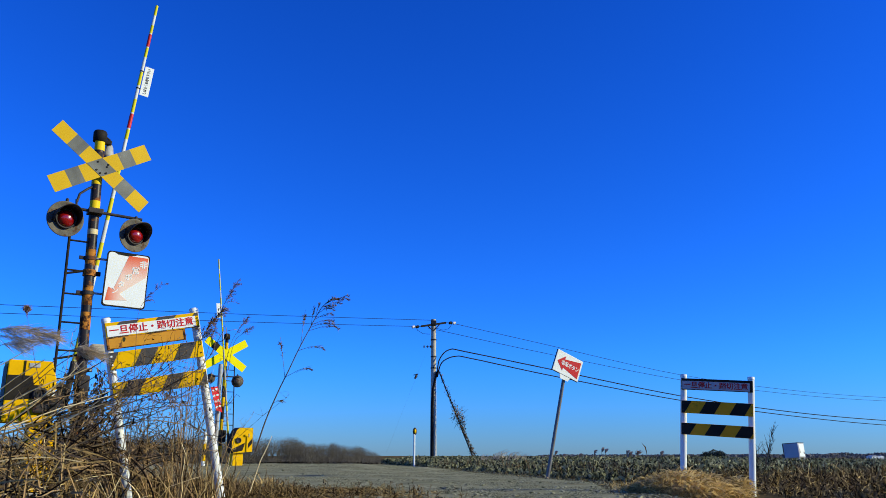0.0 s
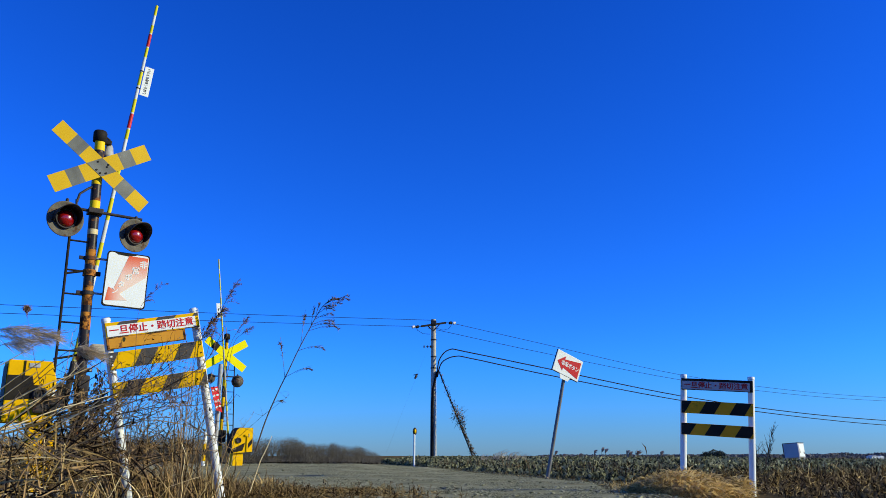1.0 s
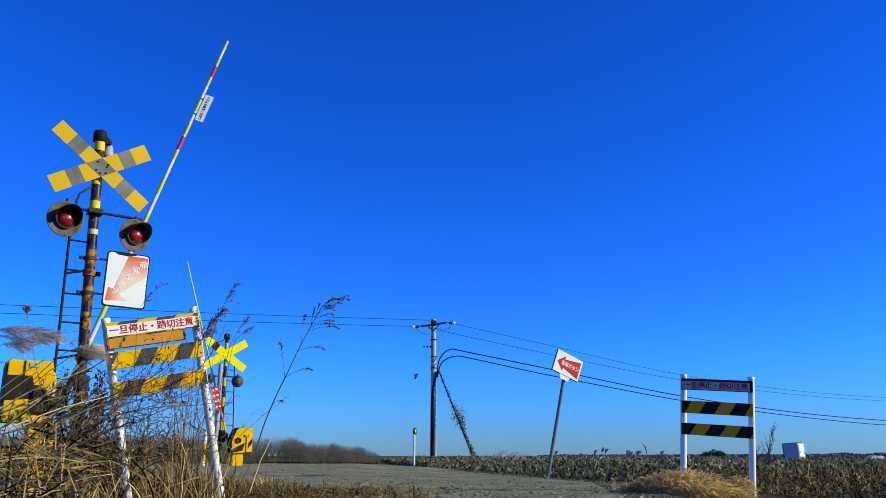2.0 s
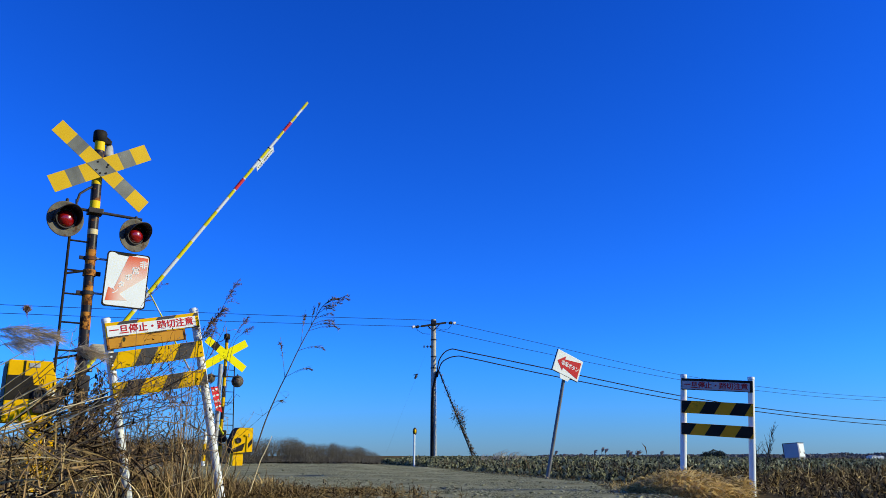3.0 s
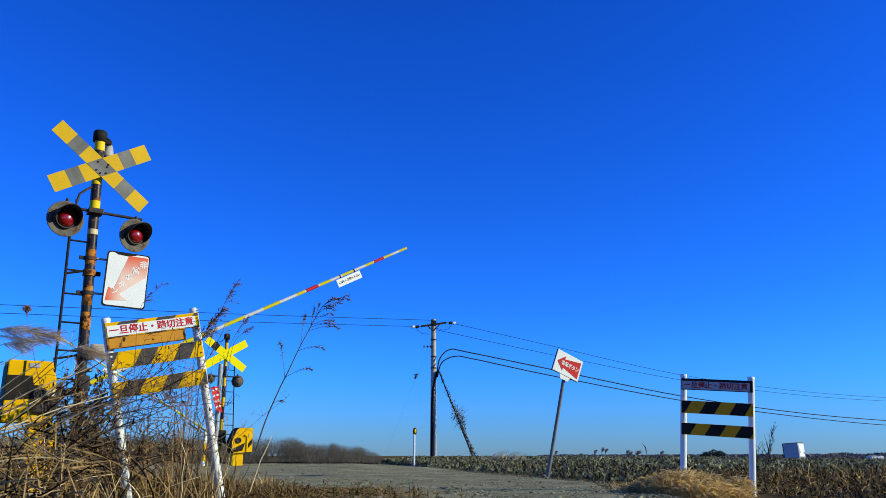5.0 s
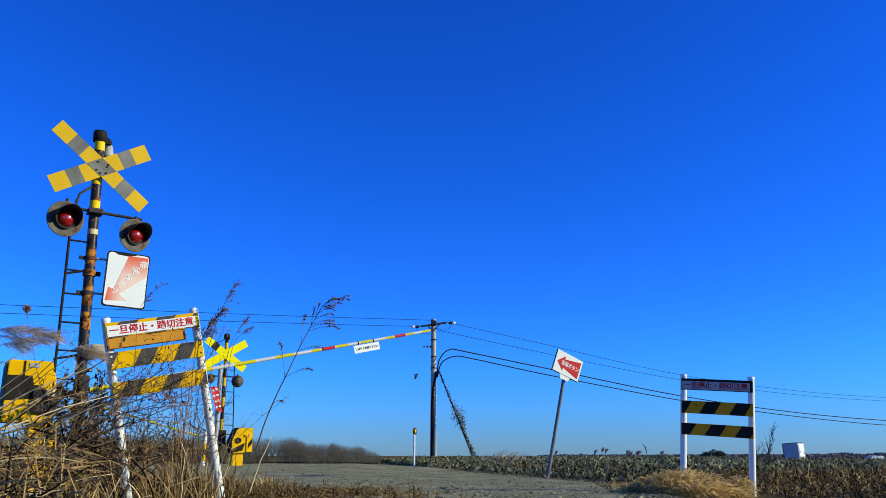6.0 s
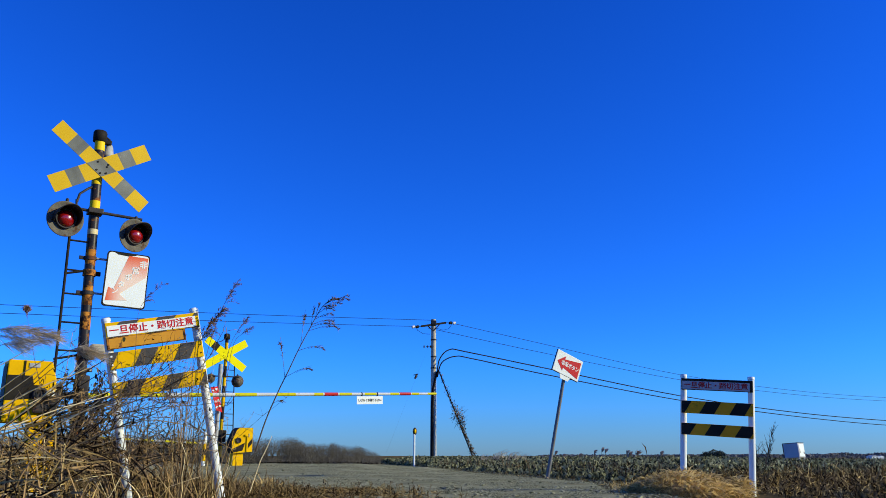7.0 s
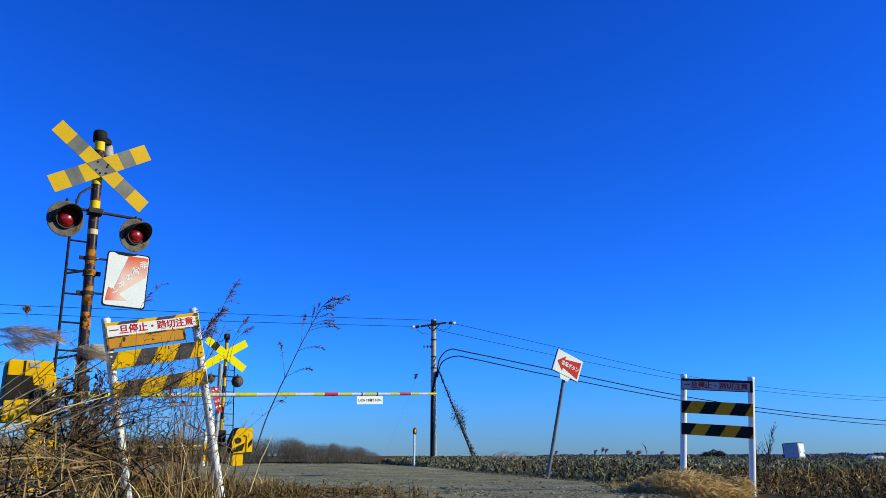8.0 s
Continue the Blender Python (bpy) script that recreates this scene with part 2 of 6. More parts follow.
def prism(bm, outline, y0, y1, m=None, mi=0):
    """Extrudes an outline in x, z from y0 to y1."""
    a = [bm.verts.new((x, y0, z)) for x, z in outline]
    b = [bm.verts.new((x, y1, z)) for x, z in outline]
    fs = [bm.faces.new(a), bm.faces.new(b[::-1])]
    for k in range(len(a)):
        j = (k + 1) % len(a)
        fs.append(bm.faces.new((a[k], b[k], b[j], a[j])))
    for f in fs:
        f.material_index = mi
    if m is not None:
        bmesh.ops.transform(bm, matrix=m, verts=a + b)


def part(name, bm, material, parent=None, label="", m=None):
    me = bpy.data.meshes.new(name)
    bmesh.ops.recalc_face_normals(bm, faces=bm.faces)
    bm.to_mesh(me)
    bm.free()
    for mm in (material if isinstance(material, (list, tuple)) else [material]):
        me.materials.append(mm)
    ob = new(name, me)
    ob.parent = parent
    if m is not None:
        ob.matrix_basis = m
    if label:
        tagged(ob, label)
    return ob


def thing(name, m, label, category, group=""):
    ob = new(name)
    ob.empty_display_size = 0.2
    ob.matrix_basis = m
    return tagged(ob, label, category, group)


def letters(name, body, size, material, parent, m, label="", wide=1.0, depth=0.0015, bold=0.011):
    """Flat raised letters in the built-in font, centred; they lie in x, z and face -y."""
    cu = bpy.data.curves.new(name, "FONT")
    cu.body, cu.size, cu.align_x, cu.align_y, cu.extrude = body, size, "CENTER", "CENTER", depth
    cu.resolution_u, cu.offset = 3, size * bold
    tmp = bpy.data.objects.new("lettering", cu)
    scene.collection.objects.link(tmp)
    bpy.context.view_layer.update()
    me = bpy.data.meshes.new_from_object(tmp.evaluated_get(bpy.context.evaluated_depsgraph_get()))
    bpy.data.objects.remove(tmp)
    me.name = name
    me.materials.clear()
    me.materials.append(material)
    me.transform(Matrix.Rotation(radians(90), 4, "X") @ Matrix.Diagonal((wide, 1, 1, 1)))
    ob = new(name, me)
    ob.parent = parent
    ob.matrix_basis = m
    if label:
        tagged(ob, label)
    return ob


def soup(name, verts, faces, material, parent=None):
    me = bpy.data.meshes.new(name)
    me.from_pydata([tuple(v) for v in verts], [], faces)
    me.materials.append(material)
    ob = new(name, me)
    ob.parent = parent
    return ob


class Strands:
    """Collects thin stems (three-sided) and leaf blades (folded along the midrib) for one joined mesh."""

    def __init__(self):
        self.v, self.f = [], []

    def stem(self, pts, r0, r1):
        k = len(pts)
        base = len(self.v)
        for i, p in enumerate(pts):
            p = Vector(p)
            d = (Vector(pts[min(i + 1, k - 1)]) - Vector(pts[max(i - 1, 0)]))
            if d.length < 1e-6:
                d = Vector((0, 0, 1))
            d.normalize()
            x = d.cross(Vector((0.31, 0.95, 0.1))).normalized()
            y = d.cross(x)
            r = r0 + (r1 - r0) * i / (k - 1)
            for a in range(3):
                an = a * 2.0944
                self.v.append(p + x * (r * math.cos(an)) + y * (r * math.sin(an)))
        for i in range(k - 1):
            for a in range(3):
                b = (a + 1) % 3
                self.f.append((base + 3 * i + a, base + 3 * i + b, base + 3 * i + 3 + b, base + 3 * i + 3 + a))

    def blade(self, pts, width, side=None):
        """A tapering leaf along pts, folded a little."""
        k = len(pts)
        base = len(self.v)
        d = (Vector(pts[-1]) - Vector(pts[0])).normalized()
        s = side or d.cross(Vector((random.gauss(0, 1), random.gauss(0, 1), random.gauss(0, 1))))
        s = s.normalized() if s.length > 1e-6 else Vector((1, 0, 0))
        up = s.cross(d)
        for i, p in enumerate(pts):
            p = Vector(p)
            t = i / (k - 1)
            w = width * 0.5 * max(0.06, math.sin(math.pi * min(1, 0.18 + 0.82 * t)) ** 0.7)
            self.v += [p - s * w + up * w * 0.35, p, p + s * w + up * w * 0.35]
        for i in range(k - 1):
            a = base + 3 * i
            self.f += [(a, a + 1, a + 4, a + 3), (a + 1, a + 2, a + 5, a + 4)]

    def done(self, name, material, parent=None):
        return soup(name, self.v, self.f, material, parent)


def arc(p, az, lean, length, n=4, droop=0.0):
    """Points of a stem from p that leans towards the azimuth az (degrees from +X) and droops on its way."""
    p = Vector(p)
    pts = [p.copy()]
    a = radians(az)
    for i in range(n):
        th = radians(lean + droop * (i + 0.5) / n)
        p = p + Vector((math.cos(a) * math.sin(th), math.sin(a) * math.sin(th), math.cos(th))) * (length / n)
        pts.append(p.copy())
    return pts


# ---- ground ----
def rise(x, y):
    """The low embankment that carries the line over the crossing."""
    return 0.18 * math.exp(-((y - 23.5) / 4.5) ** 2) * max(0.0, min(1.0, (0.5 - x) / 3))


def ground_sheet():
    """One sheet from behind the camera to the horizon, fine near by, with low relief."""
    ys = [-60, -20, -6] + [i * 0.5 for i in range(0, 90)] + [46, 50, 56, 64, 76, 92, 120, 160, 220, 300, 450, 700, 1100, 1800, 3000]
    xs = [-3000, -1500, -700, -350, -180, -100, -60, -40, -28] + [-20 + 0.5 * i for i in range(81)] + [28, 40, 60, 100, 180, 350, 700, 1500, 3000]
    verts, faces = [], []
    for y in ys:
        for x in xs:
            near = max(0.0, 1 - math.hypot(x, y - 10) / 60)
            z = 0.05 * near * noise.noise(Vector((x * 0.5, y * 0.5, 0))) + 0.03 * near * noise.noise(Vector((x * 2, y * 2, 3)))
            bank = max(0.0, min(1.0, (-1.9 - x) / 1.2)) * max(0.0, 1 - abs(y - 6.5) / 4)
            fall = max(0.0, min(1.0, (y - 45) / 22))
            z += 0.13 * bank + rise(x, y) - 0.03 - 2.2 * fall * fall * (3 - 2 * fall)
            verts.append((x, y, z))
    w = len(xs)
    for j in range(len(ys) - 1):
        for i in range(w - 1):
            faces.append((j * w + i, j * w + i + 1, (j + 1) * w + i + 1, (j + 1) * w + i))
    ob = soup("ground", verts, faces, M_SOIL)
    for p in ob.data.polygons:
        p.use_smooth = True
    return tagged(ob, "flat brown winter field of dry weedy soil", "ground", kind="structure")


def road_edges(y):
    """Left and right edge of the gravel road at depth y."""
    left = np.interp(y, (-8, 4, 9, 13, 16.5, 22, 34, 40), (0.3, -0.4, -1.3, -2.9, -6.4, -9.0, -13.5, -16.0))
    right = np.interp(y, (-8, 4, 9, 13.3, 16.3, 42), (4.0, 2.4, 2.2, 2.75, 2.1, -2.9))
    return float(left), float(right)


def gravel_road():
    verts, faces = [], []
    ny, nx = 110, 40
    for j in range(ny + 1):
        y = -8 + 47 * j / ny
        a, b = road_edges(y)
        for i in range(nx + 1):
            t = i / nx
            x = a + (b - a) * t + 0.12 * noise.noise(Vector((y * 0.9, t * 3, 7))) * (1 if i in (0, nx) else 0.3)
            edge = min(t, 1 - t) * (b - a)
            z = -0.14 + 0.17 * min(1, edge / 0.35) + rise(x, y) + 0.02 * noise.noise(Vector((x * 1.3, y * 1.3, 2))) 
            verts.append((x, y, z))
    for j in range(ny):
        for i in range(nx):
            a = j * (nx + 1) + i
            faces.append((a, a + 1, a + nx + 2, a + nx + 1))
    ob = soup("road", verts, faces, M_GRAVEL)
    return tagged(ob, "grey gravel farm road leading up to the railway crossing", "road", kind="structure")


def gravel_stones():
    rng = random.Random(5)
    verts, faces = [], []
    base = [(1, 0, -.3), (-.5, .87, -.3), (-.5, -.87, -.3), (.45, .5, .5), (-.6, .1, .55), (.3, -.6, .45)]
    tris = [(0, 1, 3), (1, 4, 3), (1, 2, 4), (2, 5, 4), (2, 0, 5), (0, 3, 5), (3, 4, 5)]
    for _ in range(72000):
        y = 7.5 + 30 * rng.random() ** 1.6
        a, b = road_edges(y)
        x = a - 0.25 + (b - a + 0.5) * rng.random()
        s = rng.choice((0.004, 0.005, 0.007, 0.01)) * (1 + 0.8 * rng.random()) * (1 + 0.02 * (y - 8))
        t = rng.random() * 6.28
        c, sn = math.cos(t), math.sin(t)
        k = len(verts)
        for vx, vy, vz in base:
            vx, vy, vz = vx * rng.uniform(.7, 1.2), vy * rng.uniform(.7, 1.2), vz * rng.uniform(.7, 1.2)
            verts.append((x + s * (vx * c - vy * sn), y + s * (vx * sn + vy * c), 0.032 + rise(x, y) + s * vz * 0.4))
        faces += [tuple(k + q for q in f) for f in tris]
    for _ in range(420):
        y = 8 + 22 * rng.random() ** 1.5
        a, b = road_edges(y)
        x, s, t = a + (b - a) * rng.random(), rng.uniform(0.018, 0.04), rng.random() * 6.28
        k = len(verts)
        for vx, vy, vz in base:
            verts.append((x + s * (vx * math.cos(t) - vy * math.sin(t)), y + s * (vx * math.sin(t) + vy * math.cos(t)), 0.035 + rise(x, y) + s * vz * 0.7))
        faces += [tuple(k + q for q in f) for f in tris]
    return tagged(soup("gravel", verts, faces, M_STONE), "loose grey gravel stones scattered over the road", "gravel", kind="stuff")


ground_sheet()
gravel_road()
gravel_stones()

TH = 33.7                               # turn of the barrier's plane from the camera's


# ---- the near warning post ----
def lamp_unit(parent, m, name="warning_lamp"):
    """A red warning lamp: dished backplate, housing, half-round hood, domed lens; faces -y."""
    rot = Matrix.Rotation(radians(90), 4, "X")
    bm = bmesh.new()
    lathe(bm, [(0, 0.0), (0.19, 0.0), (0.205, 0.012), (0.211, 0.006), (0.205, -0.006), (0.11, -0.012), (0.105, -0.09), (0.07, -0.13), (0, -0.135)], 36)
    plate = part(name, bm, M_PLATE, parent, "round weathered grey-black backplate of a warning lamp", m @ rot)
    bm = bmesh.new()
    n = 22
    rows = []
    for i in range(n + 1):
        a = radians(-25 + 230 * i / n)
        reach = 0.035 + 0.19 * max(0.0, math.sin(radians(180 * i / n))) ** 0.8
        ring = []
        for rr in (0.14, 0.134):
            for t in (0.004, 1.0):
                ring.append(bm.verts.new((rr * (1 + 0.05 * t) * math.cos(a), rr * (1 + 0.05 * t) * math.sin(a), reach * t)))
        rows.append(ring)
    for p, q in zip(rows, rows[1:]):
        for u, v in ((0, 1), (1, 3), (3, 2), (2, 0)):
            f = bm.faces.new((p[u], p[v], q[v], q[u]))
            f.smooth = True
    part("hood", bm, M_SOOT, plate, "matt black half-round hood")
    bm = bmesh.new()
    lathe(bm, [(0.118, 0.002), (0.118, 0.03), (0.1, 0.034), (0.1, 0.004)], 28)
    part("lens_ring", bm, M_SOOT, plate)
    bm = bmesh.new()
    lathe(bm, [(0.098, 0.016), (0.09, 0.045), (0.07, 0.068), (0.04, 0.084), (0.015, 0.089), (0, 0.09)], 28)
    part("lens", bm, M_LENS, plate, "domed deep red glass lens")
    bm = bmesh.new()
    tube(bm, [(0, 0.2, -0.02), (0, 0.235, -0.02), (0, 0.25, -0.02)], [0.02, 0.02, 0.012], 8)
    part("hanger", bm, M_DARKSTEEL, plate)
    return plate


def crossbuck(parent, m, lengths, widths, angle, mats, label, dark_bands):
    """Two crossed boards, banded; centred, facing -y. dark_bands: for each board, which of its seven bands are dark.
    The middle band of each board is the lozenge where the two cross."""
    cuts = (0.0, 0.165, 0.30)
    for k, sgn in enumerate((1, -1)):
        bm = bmesh.new()
        w, length, over = widths[k] / 2, lengths[k], radians(2 * angle)
        mid, skew = widths[1 - k] / 2 / math.sin(over), sgn * w / math.tan(over)
        lines = [((c - 0.5) * length, 0.0) for c in cuts] + [(-mid, skew), (mid, skew)] + [((0.5 - c) * length, 0.0) for c in cuts[::-1]]
        for i, ((u0, s0), (u1, s1)) in enumerate(zip(lines, lines[1:])):
            y0 = 0.0045 * k
            prism(bm, [(u0 - s0, -w), (u1 - s1, -w), (u1 + s1, w), (u0 + s0, w)], y0 - 0.002, y0 + 0.002, mi=1 if i in dark_bands[k] else 0)
        bmesh.ops.remove_doubles(bm, verts=bm.verts, dist=0.0002)
        part("crossing_board", bm, mats, parent, label, m @ Matrix.Rotation(radians(angle * sgn), 4, "Y"))
    for x, z in ((-.05, .055), (.06, .02), (-.055, -.045), (.055, -.06), (.07, .05), (-.01, -.075)):
        bm = bmesh.new()
        tube(bm, [(x, -0.012, z), (x, -0.002, z)], 0.011, 6)
        part("bolt", bm, M_BLACK, parent, m=m)


def banded_post(height, lean, r, bands, mats, parent, name="post"):
    """A tube of bands (top height of each, material index), leaning by lean metres in x at its top."""
    bm = bmesh.new()
    zs = [0.0] + [z for z, _ in bands]
    tube(bm, [(lean * z / height, 0, z) for z in zs], r, 18, mis=[k for _, k in bands])
    return part(name, bm, mats, parent)


def near_warning_post():
    th = thing("warning_post", pose(-3.955, 8.8, 0, 0, 0, TH), "rusty black and yellow level crossing warning post with red lamps", "warning post", "level crossing warning posts")
    lean = -0.125
    at = lambda z: lean * z / 4.2
    M_RP = mat("rusted_black_paint", (0.012, 0.011, 0.01), (0.035, 0.028, 0.022), 0.38, scale=6, bump=0.1, spot=(0.26, 0.09, 0.015), spot_amt=0.46, spot_scale=7, spec=0.2)
    M_YP = mat("chipped_yellow_paint", (0.72, 0.5, 0.0), (0.8, 0.58, 0.02), 0.5, scale=6, bump=0.1, spot=(0.2, 0.09, 0.03), spot_amt=0.28, spot_scale=10, spec=0.1)
    M_CP = mat("faded_cream_paint", (0.55, 0.46, 0.2), (0.6, 0.52, 0.3), 0.6, scale=6, bump=0.1)
    bands = [(1.2, 0), (1.5, 0), (1.8, 0), (2.0, 2), (2.08, 0), (2.3, 2), (2.55, 0), (2.72, 2), (2.9, 0), (2.96, 3), (3.2, 0), (3.3, 1), (3.5, 0), (3.62, 1), (3.92, 0), (4.04, 1), (4.15, 0)]
    banded_post(4.2, lean, 0.057, bands, [M_RP, M_YP, M_RUST, M_CP], th)
    bm = bmesh.new()
    lathe(bm, [(0.062, 0), (0.075, 0.005), (0.078, 0.11), (0.066, 0.135), (0, 0.145)], 20, Matrix.Translation((lean, 0, 4.03)))
    part("cap", bm, M_BLACK, th, "black rounded cap")
    bm = bmesh.new()
    box(bm, (at(4.0) + 0.09, 0.05, 4.06), (0.09, 0.07, 0.05), bevel=0.01)
    tube(bm, [(at(4.0) + 0.05, 0.02, 4.12), (at(4.0) + 0.11, 0.05, 4.1), (at(4.0) + 0.13, 0.07, 4.02)], 0.014, 8)
    part("bell_bracket", bm, M_BLACK, th)
    bm = bmesh.new()
    lathe(bm, [(0, 0.09), (0.03, 0.085), (0.045, 0.05), (0.06, -0.04), (0.075, -0.1), (0.07, -0.1), (0.05, -0.03), (0, 0.0)], 20, Matrix.Translation((at(4.0) + 0.12, 0.09, 3.97)))
    part("bell", bm, M_STEEL, th, "pale grey cone-shaped warning speaker")
    crossbuck(th, pose(at(3.8) + 0.027, -0.10, 3.692, 0, 1.2, 10), (1.305, 1.23), (0.184, 0.2), 33.4, (M_FILM, M_FADED), "yellow and faded black banded crossing board", ((1, 3, 5), (1, 3, 5)))
    bm = bmesh.new()
    box(bm, (at(3.77), -0.065, 3.77), (0.05, 0.04, 0.22), bevel=0.004)
    part("board_bracket", bm, M_DARKSTEEL, th)
    bm = bmesh.new()
    tube(bm, [(-0.45, -0.09, 3.16), (0.42, -0.09, 3.14)], 0.018, 8)
    tube(bm, [(-0.30, -0.09, 3.16), (-0.31, -0.10, 3.26)], 0.012, 6)
    box(bm, (at(3.16), -0.05, 3.16), (0.16, 0.16, 0.06), bevel=0.008)
    tube(bm, [(at(3.5) - 0.05, -0.02, 3.46), (-0.2, -0.05, 3.42), (-0.28, -0.07, 3.34), (-0.3, -0.08, 3.24)], 0.014, 8)
    part("lamp_arm", bm, M_DARKSTEEL, th, "dark steel cross arm carrying the lamps")
    lamp_unit(th, pose(-0.408, -0.15, 3.0, 4, 0, 12) @ Matrix.Scale(0.96, 4))
    lamp_unit(th, pose(0.342, -0.15, 2.922, 4, 0, 20) @ Matrix.Scale(0.93, 4))
    # sign with a faded arrow
    bm = bmesh.new()
    w, h, r = 0.235, 0.32, 0.035
    out = []
    for cx, cz, a0 in ((w - r, h - r, 0), (-w + r, h - r, 90), (-w + r, -h + r, 180), (w - r, -h + r, 270)):
        out += [(cx + r * math.cos(radians(a0 + 18 * k)), cz + r * math.sin(radians(a0 + 18 * k))) for k in range(6)]
    prism(bm, out, -0.012, 0.012)
    sm = pose(0.31, -0.10, 2.395, 0, 1.0, 0)
    sign = part("sign_board", bm, M_BLACK, th, "white sign with a faded red diagonal arrow in a black rim", sm)
    bm = bmesh.new()
    prism(bm, [(x * 0.945, z * 0.955) for x, z in out], -0.0155, -0.011)
    part("sign_face", bm, M_WHITE, sign)
    bm = bmesh.new()
    prism(bm, [(-0.205, -0.26), (-0.185, -0.10), (-0.13, -0.125), (0.0, 0.285), (0.215, 0.285), (0.215, 0.06), (-0.06, -0.17), (0.03, -0.235)], -0.0175, -0.0150)
    part("arrow", bm, M_FADERED, sign, "faded red diagonal arrow")
    for ch, x, z, s in (("非", 0.17, 0.195, 0.095), ("常", 0.09, 0.115, 0.09), ("ボ", 0.02, 0.03, 0.085), ("タ", -0.05, -0.06, 0.08), ("ン", -0.11, -0.14, 0.075)):
        letters("letter", ch, s, M_WHITE, sign, pose(x, -0.0185, z, 0, -4, 0), bold=0.022)
    bm = bmesh.new()
    prism(bm, [(-0.17, 0.312), (-0.12, 0.285), (0.0, 0.278), (0.09, 0.305), (0.09, 0.316), (-0.17, 0.316)], -0.017, -0.012)
    part("torn_film", bm, M_BLACK, sign)
    for z in (2.62, 2.22):
        bm = bmesh.new()
        tube(bm, [(at(z) + 0.06, -0.03, z), (0.2, -0.085, z - 0.01)], 0.013, 8)
        part("sign_bracket", bm, M_STEEL, th, "galvanised sign bracket")
        bm = bmesh.new()
        tube(bm, [(at(z), 0, z - 0.02), (at(z), 0, z + 0.02)], 0.067, 18)
        box(bm, (at(z) - 0.09, 0.0, z), (0.06, 0.03, 0.04), bevel=0.005)
        part("sign_clamp", bm, M_DARKSTEEL, th)
    # ladder: one rail, rungs to the post
    bm = bmesh.new()
    tube(bm, [(-0.325, -0.02, 2.86), (-0.30, -0.02, 0.35)], 0.015, 8)
    ladder = part("ladder", bm, M_BLACK, th, "black one-rail climbing ladder")
    for z in (2.80, 2.46, 2.19, 1.87, 1.56, 1.25, 0.95, 0.64):
        bm = bmesh.new()
        tube(bm, [(-0.315, -0.02, z), (at(z) - 0.03, -0.02, z - 0.0)], 0.011, 6)
        part("rung", bm, M_BLACK, ladder)
    for z in (2.45, 1.5):
        bm = bmesh.new()
        tube(bm, [(at(z), 0, z - 0.035), (at(z), 0, z + 0.035)], 0.07, 18)
        box(bm, (at(z) + 0.09, 0.0, z), (0.06, 0.03, 0.05), bevel=0.005)
        part("clamp", bm, M_RUST, th, "rusted steel clamp")
        bm = bmesh.new()
        tube(bm, [(-0.335, -0.02, z - 0.04), (at(z), -0.02, z + 0.03)], 0.014, 6)
        part("ladder_stay", bm, M_BLACK, th)
    bm = bmesh.new()
    box(bm, (at(1.2) + 0.0, -0.13, 1.16), (0.13, 0.12, 0.26), bevel=0.02)
    box(bm, (at(1.2) + 0.0, -0.195, 1.16), (0.1, 0.012, 0.22), bevel=0.004)
    tube(bm, [(at(1.2) + 0.03, -0.13, 1.04), (at(1.2) + 0.05, -0.12, 0.8), (at(1.2) - 0.01, -0.08, 0.4)], 0.016, 8)
    part("junction_box", bm, M_DARKSTEEL, th, "dark rusty junction box")
    for z in (1.36, 0.94):
        bm = bmesh.new()
        tube(bm, [(at(z), 0, z - 0.025), (at(z), 0, z + 0.025)], 0.068, 18)
        box(bm, (at(z) + 0.085, -0.02, z), (0.05, 0.03, 0.04), bevel=0.005)
        part("clamp", bm, M_DARKSTEEL, th)
        bm = bmesh.new()
        tube(bm, [(at(z) + 0.085, -0.06, z), (at(z) + 0.085, -0.03, z)], 0.013, 8)
        part("bolt", bm, M_STEEL, th)
    bm = bmesh.new()
    box(bm, (at(1.6) + 0.13, -0.12, 1.585), (0.15, 0.14, 0.1), bevel=0.02)
    part("speaker", bm, M_BEIGE, th, "weathered beige speaker housing")
    bm = bmesh.new()
    box(bm, (0, 0, 0.02), (0.45, 0.45, 0.2), bevel=0.02)
    part("footing", bm, M_CONC, th)


# ---- crossing gates ----
def stripes(parent, x0, x1, z0, z1, y, period, slope, phase, material, share=0.5):
    """Slanting bands across a panel in x, z at depth y, each a thin piece of its own, cut off at the panel's ends."""
    for k in range(-1, 8):
        a = x0 + phase + k * period
        pts = [(a, z0), (a + period * share, z0), (a + period * share + slope, z1), (a + slope, z1)]
        for lim, keep in ((x0, 1), (x1, -1)):
            res = []
            for i in range(len(pts)):
                p, q = pts[i], pts[(i + 1) % len(pts)]
                ip, iq = (p[0] - lim) * keep >= 0, (q[0] - lim) * keep >= 0
                if ip:
                    res.append(p)
                if ip != iq:
                    t = (lim - p[0]) / (q[0] - p[0])
                    res.append((lim, p[1] + t * (q[1] - p[1])))
            pts = res
            if len(pts) < 3:
                break
        if len(pts) >= 3:
            bm = bmesh.new()
            prism(bm, pts, y, y + 0.003)
            part("band", bm, material, parent)


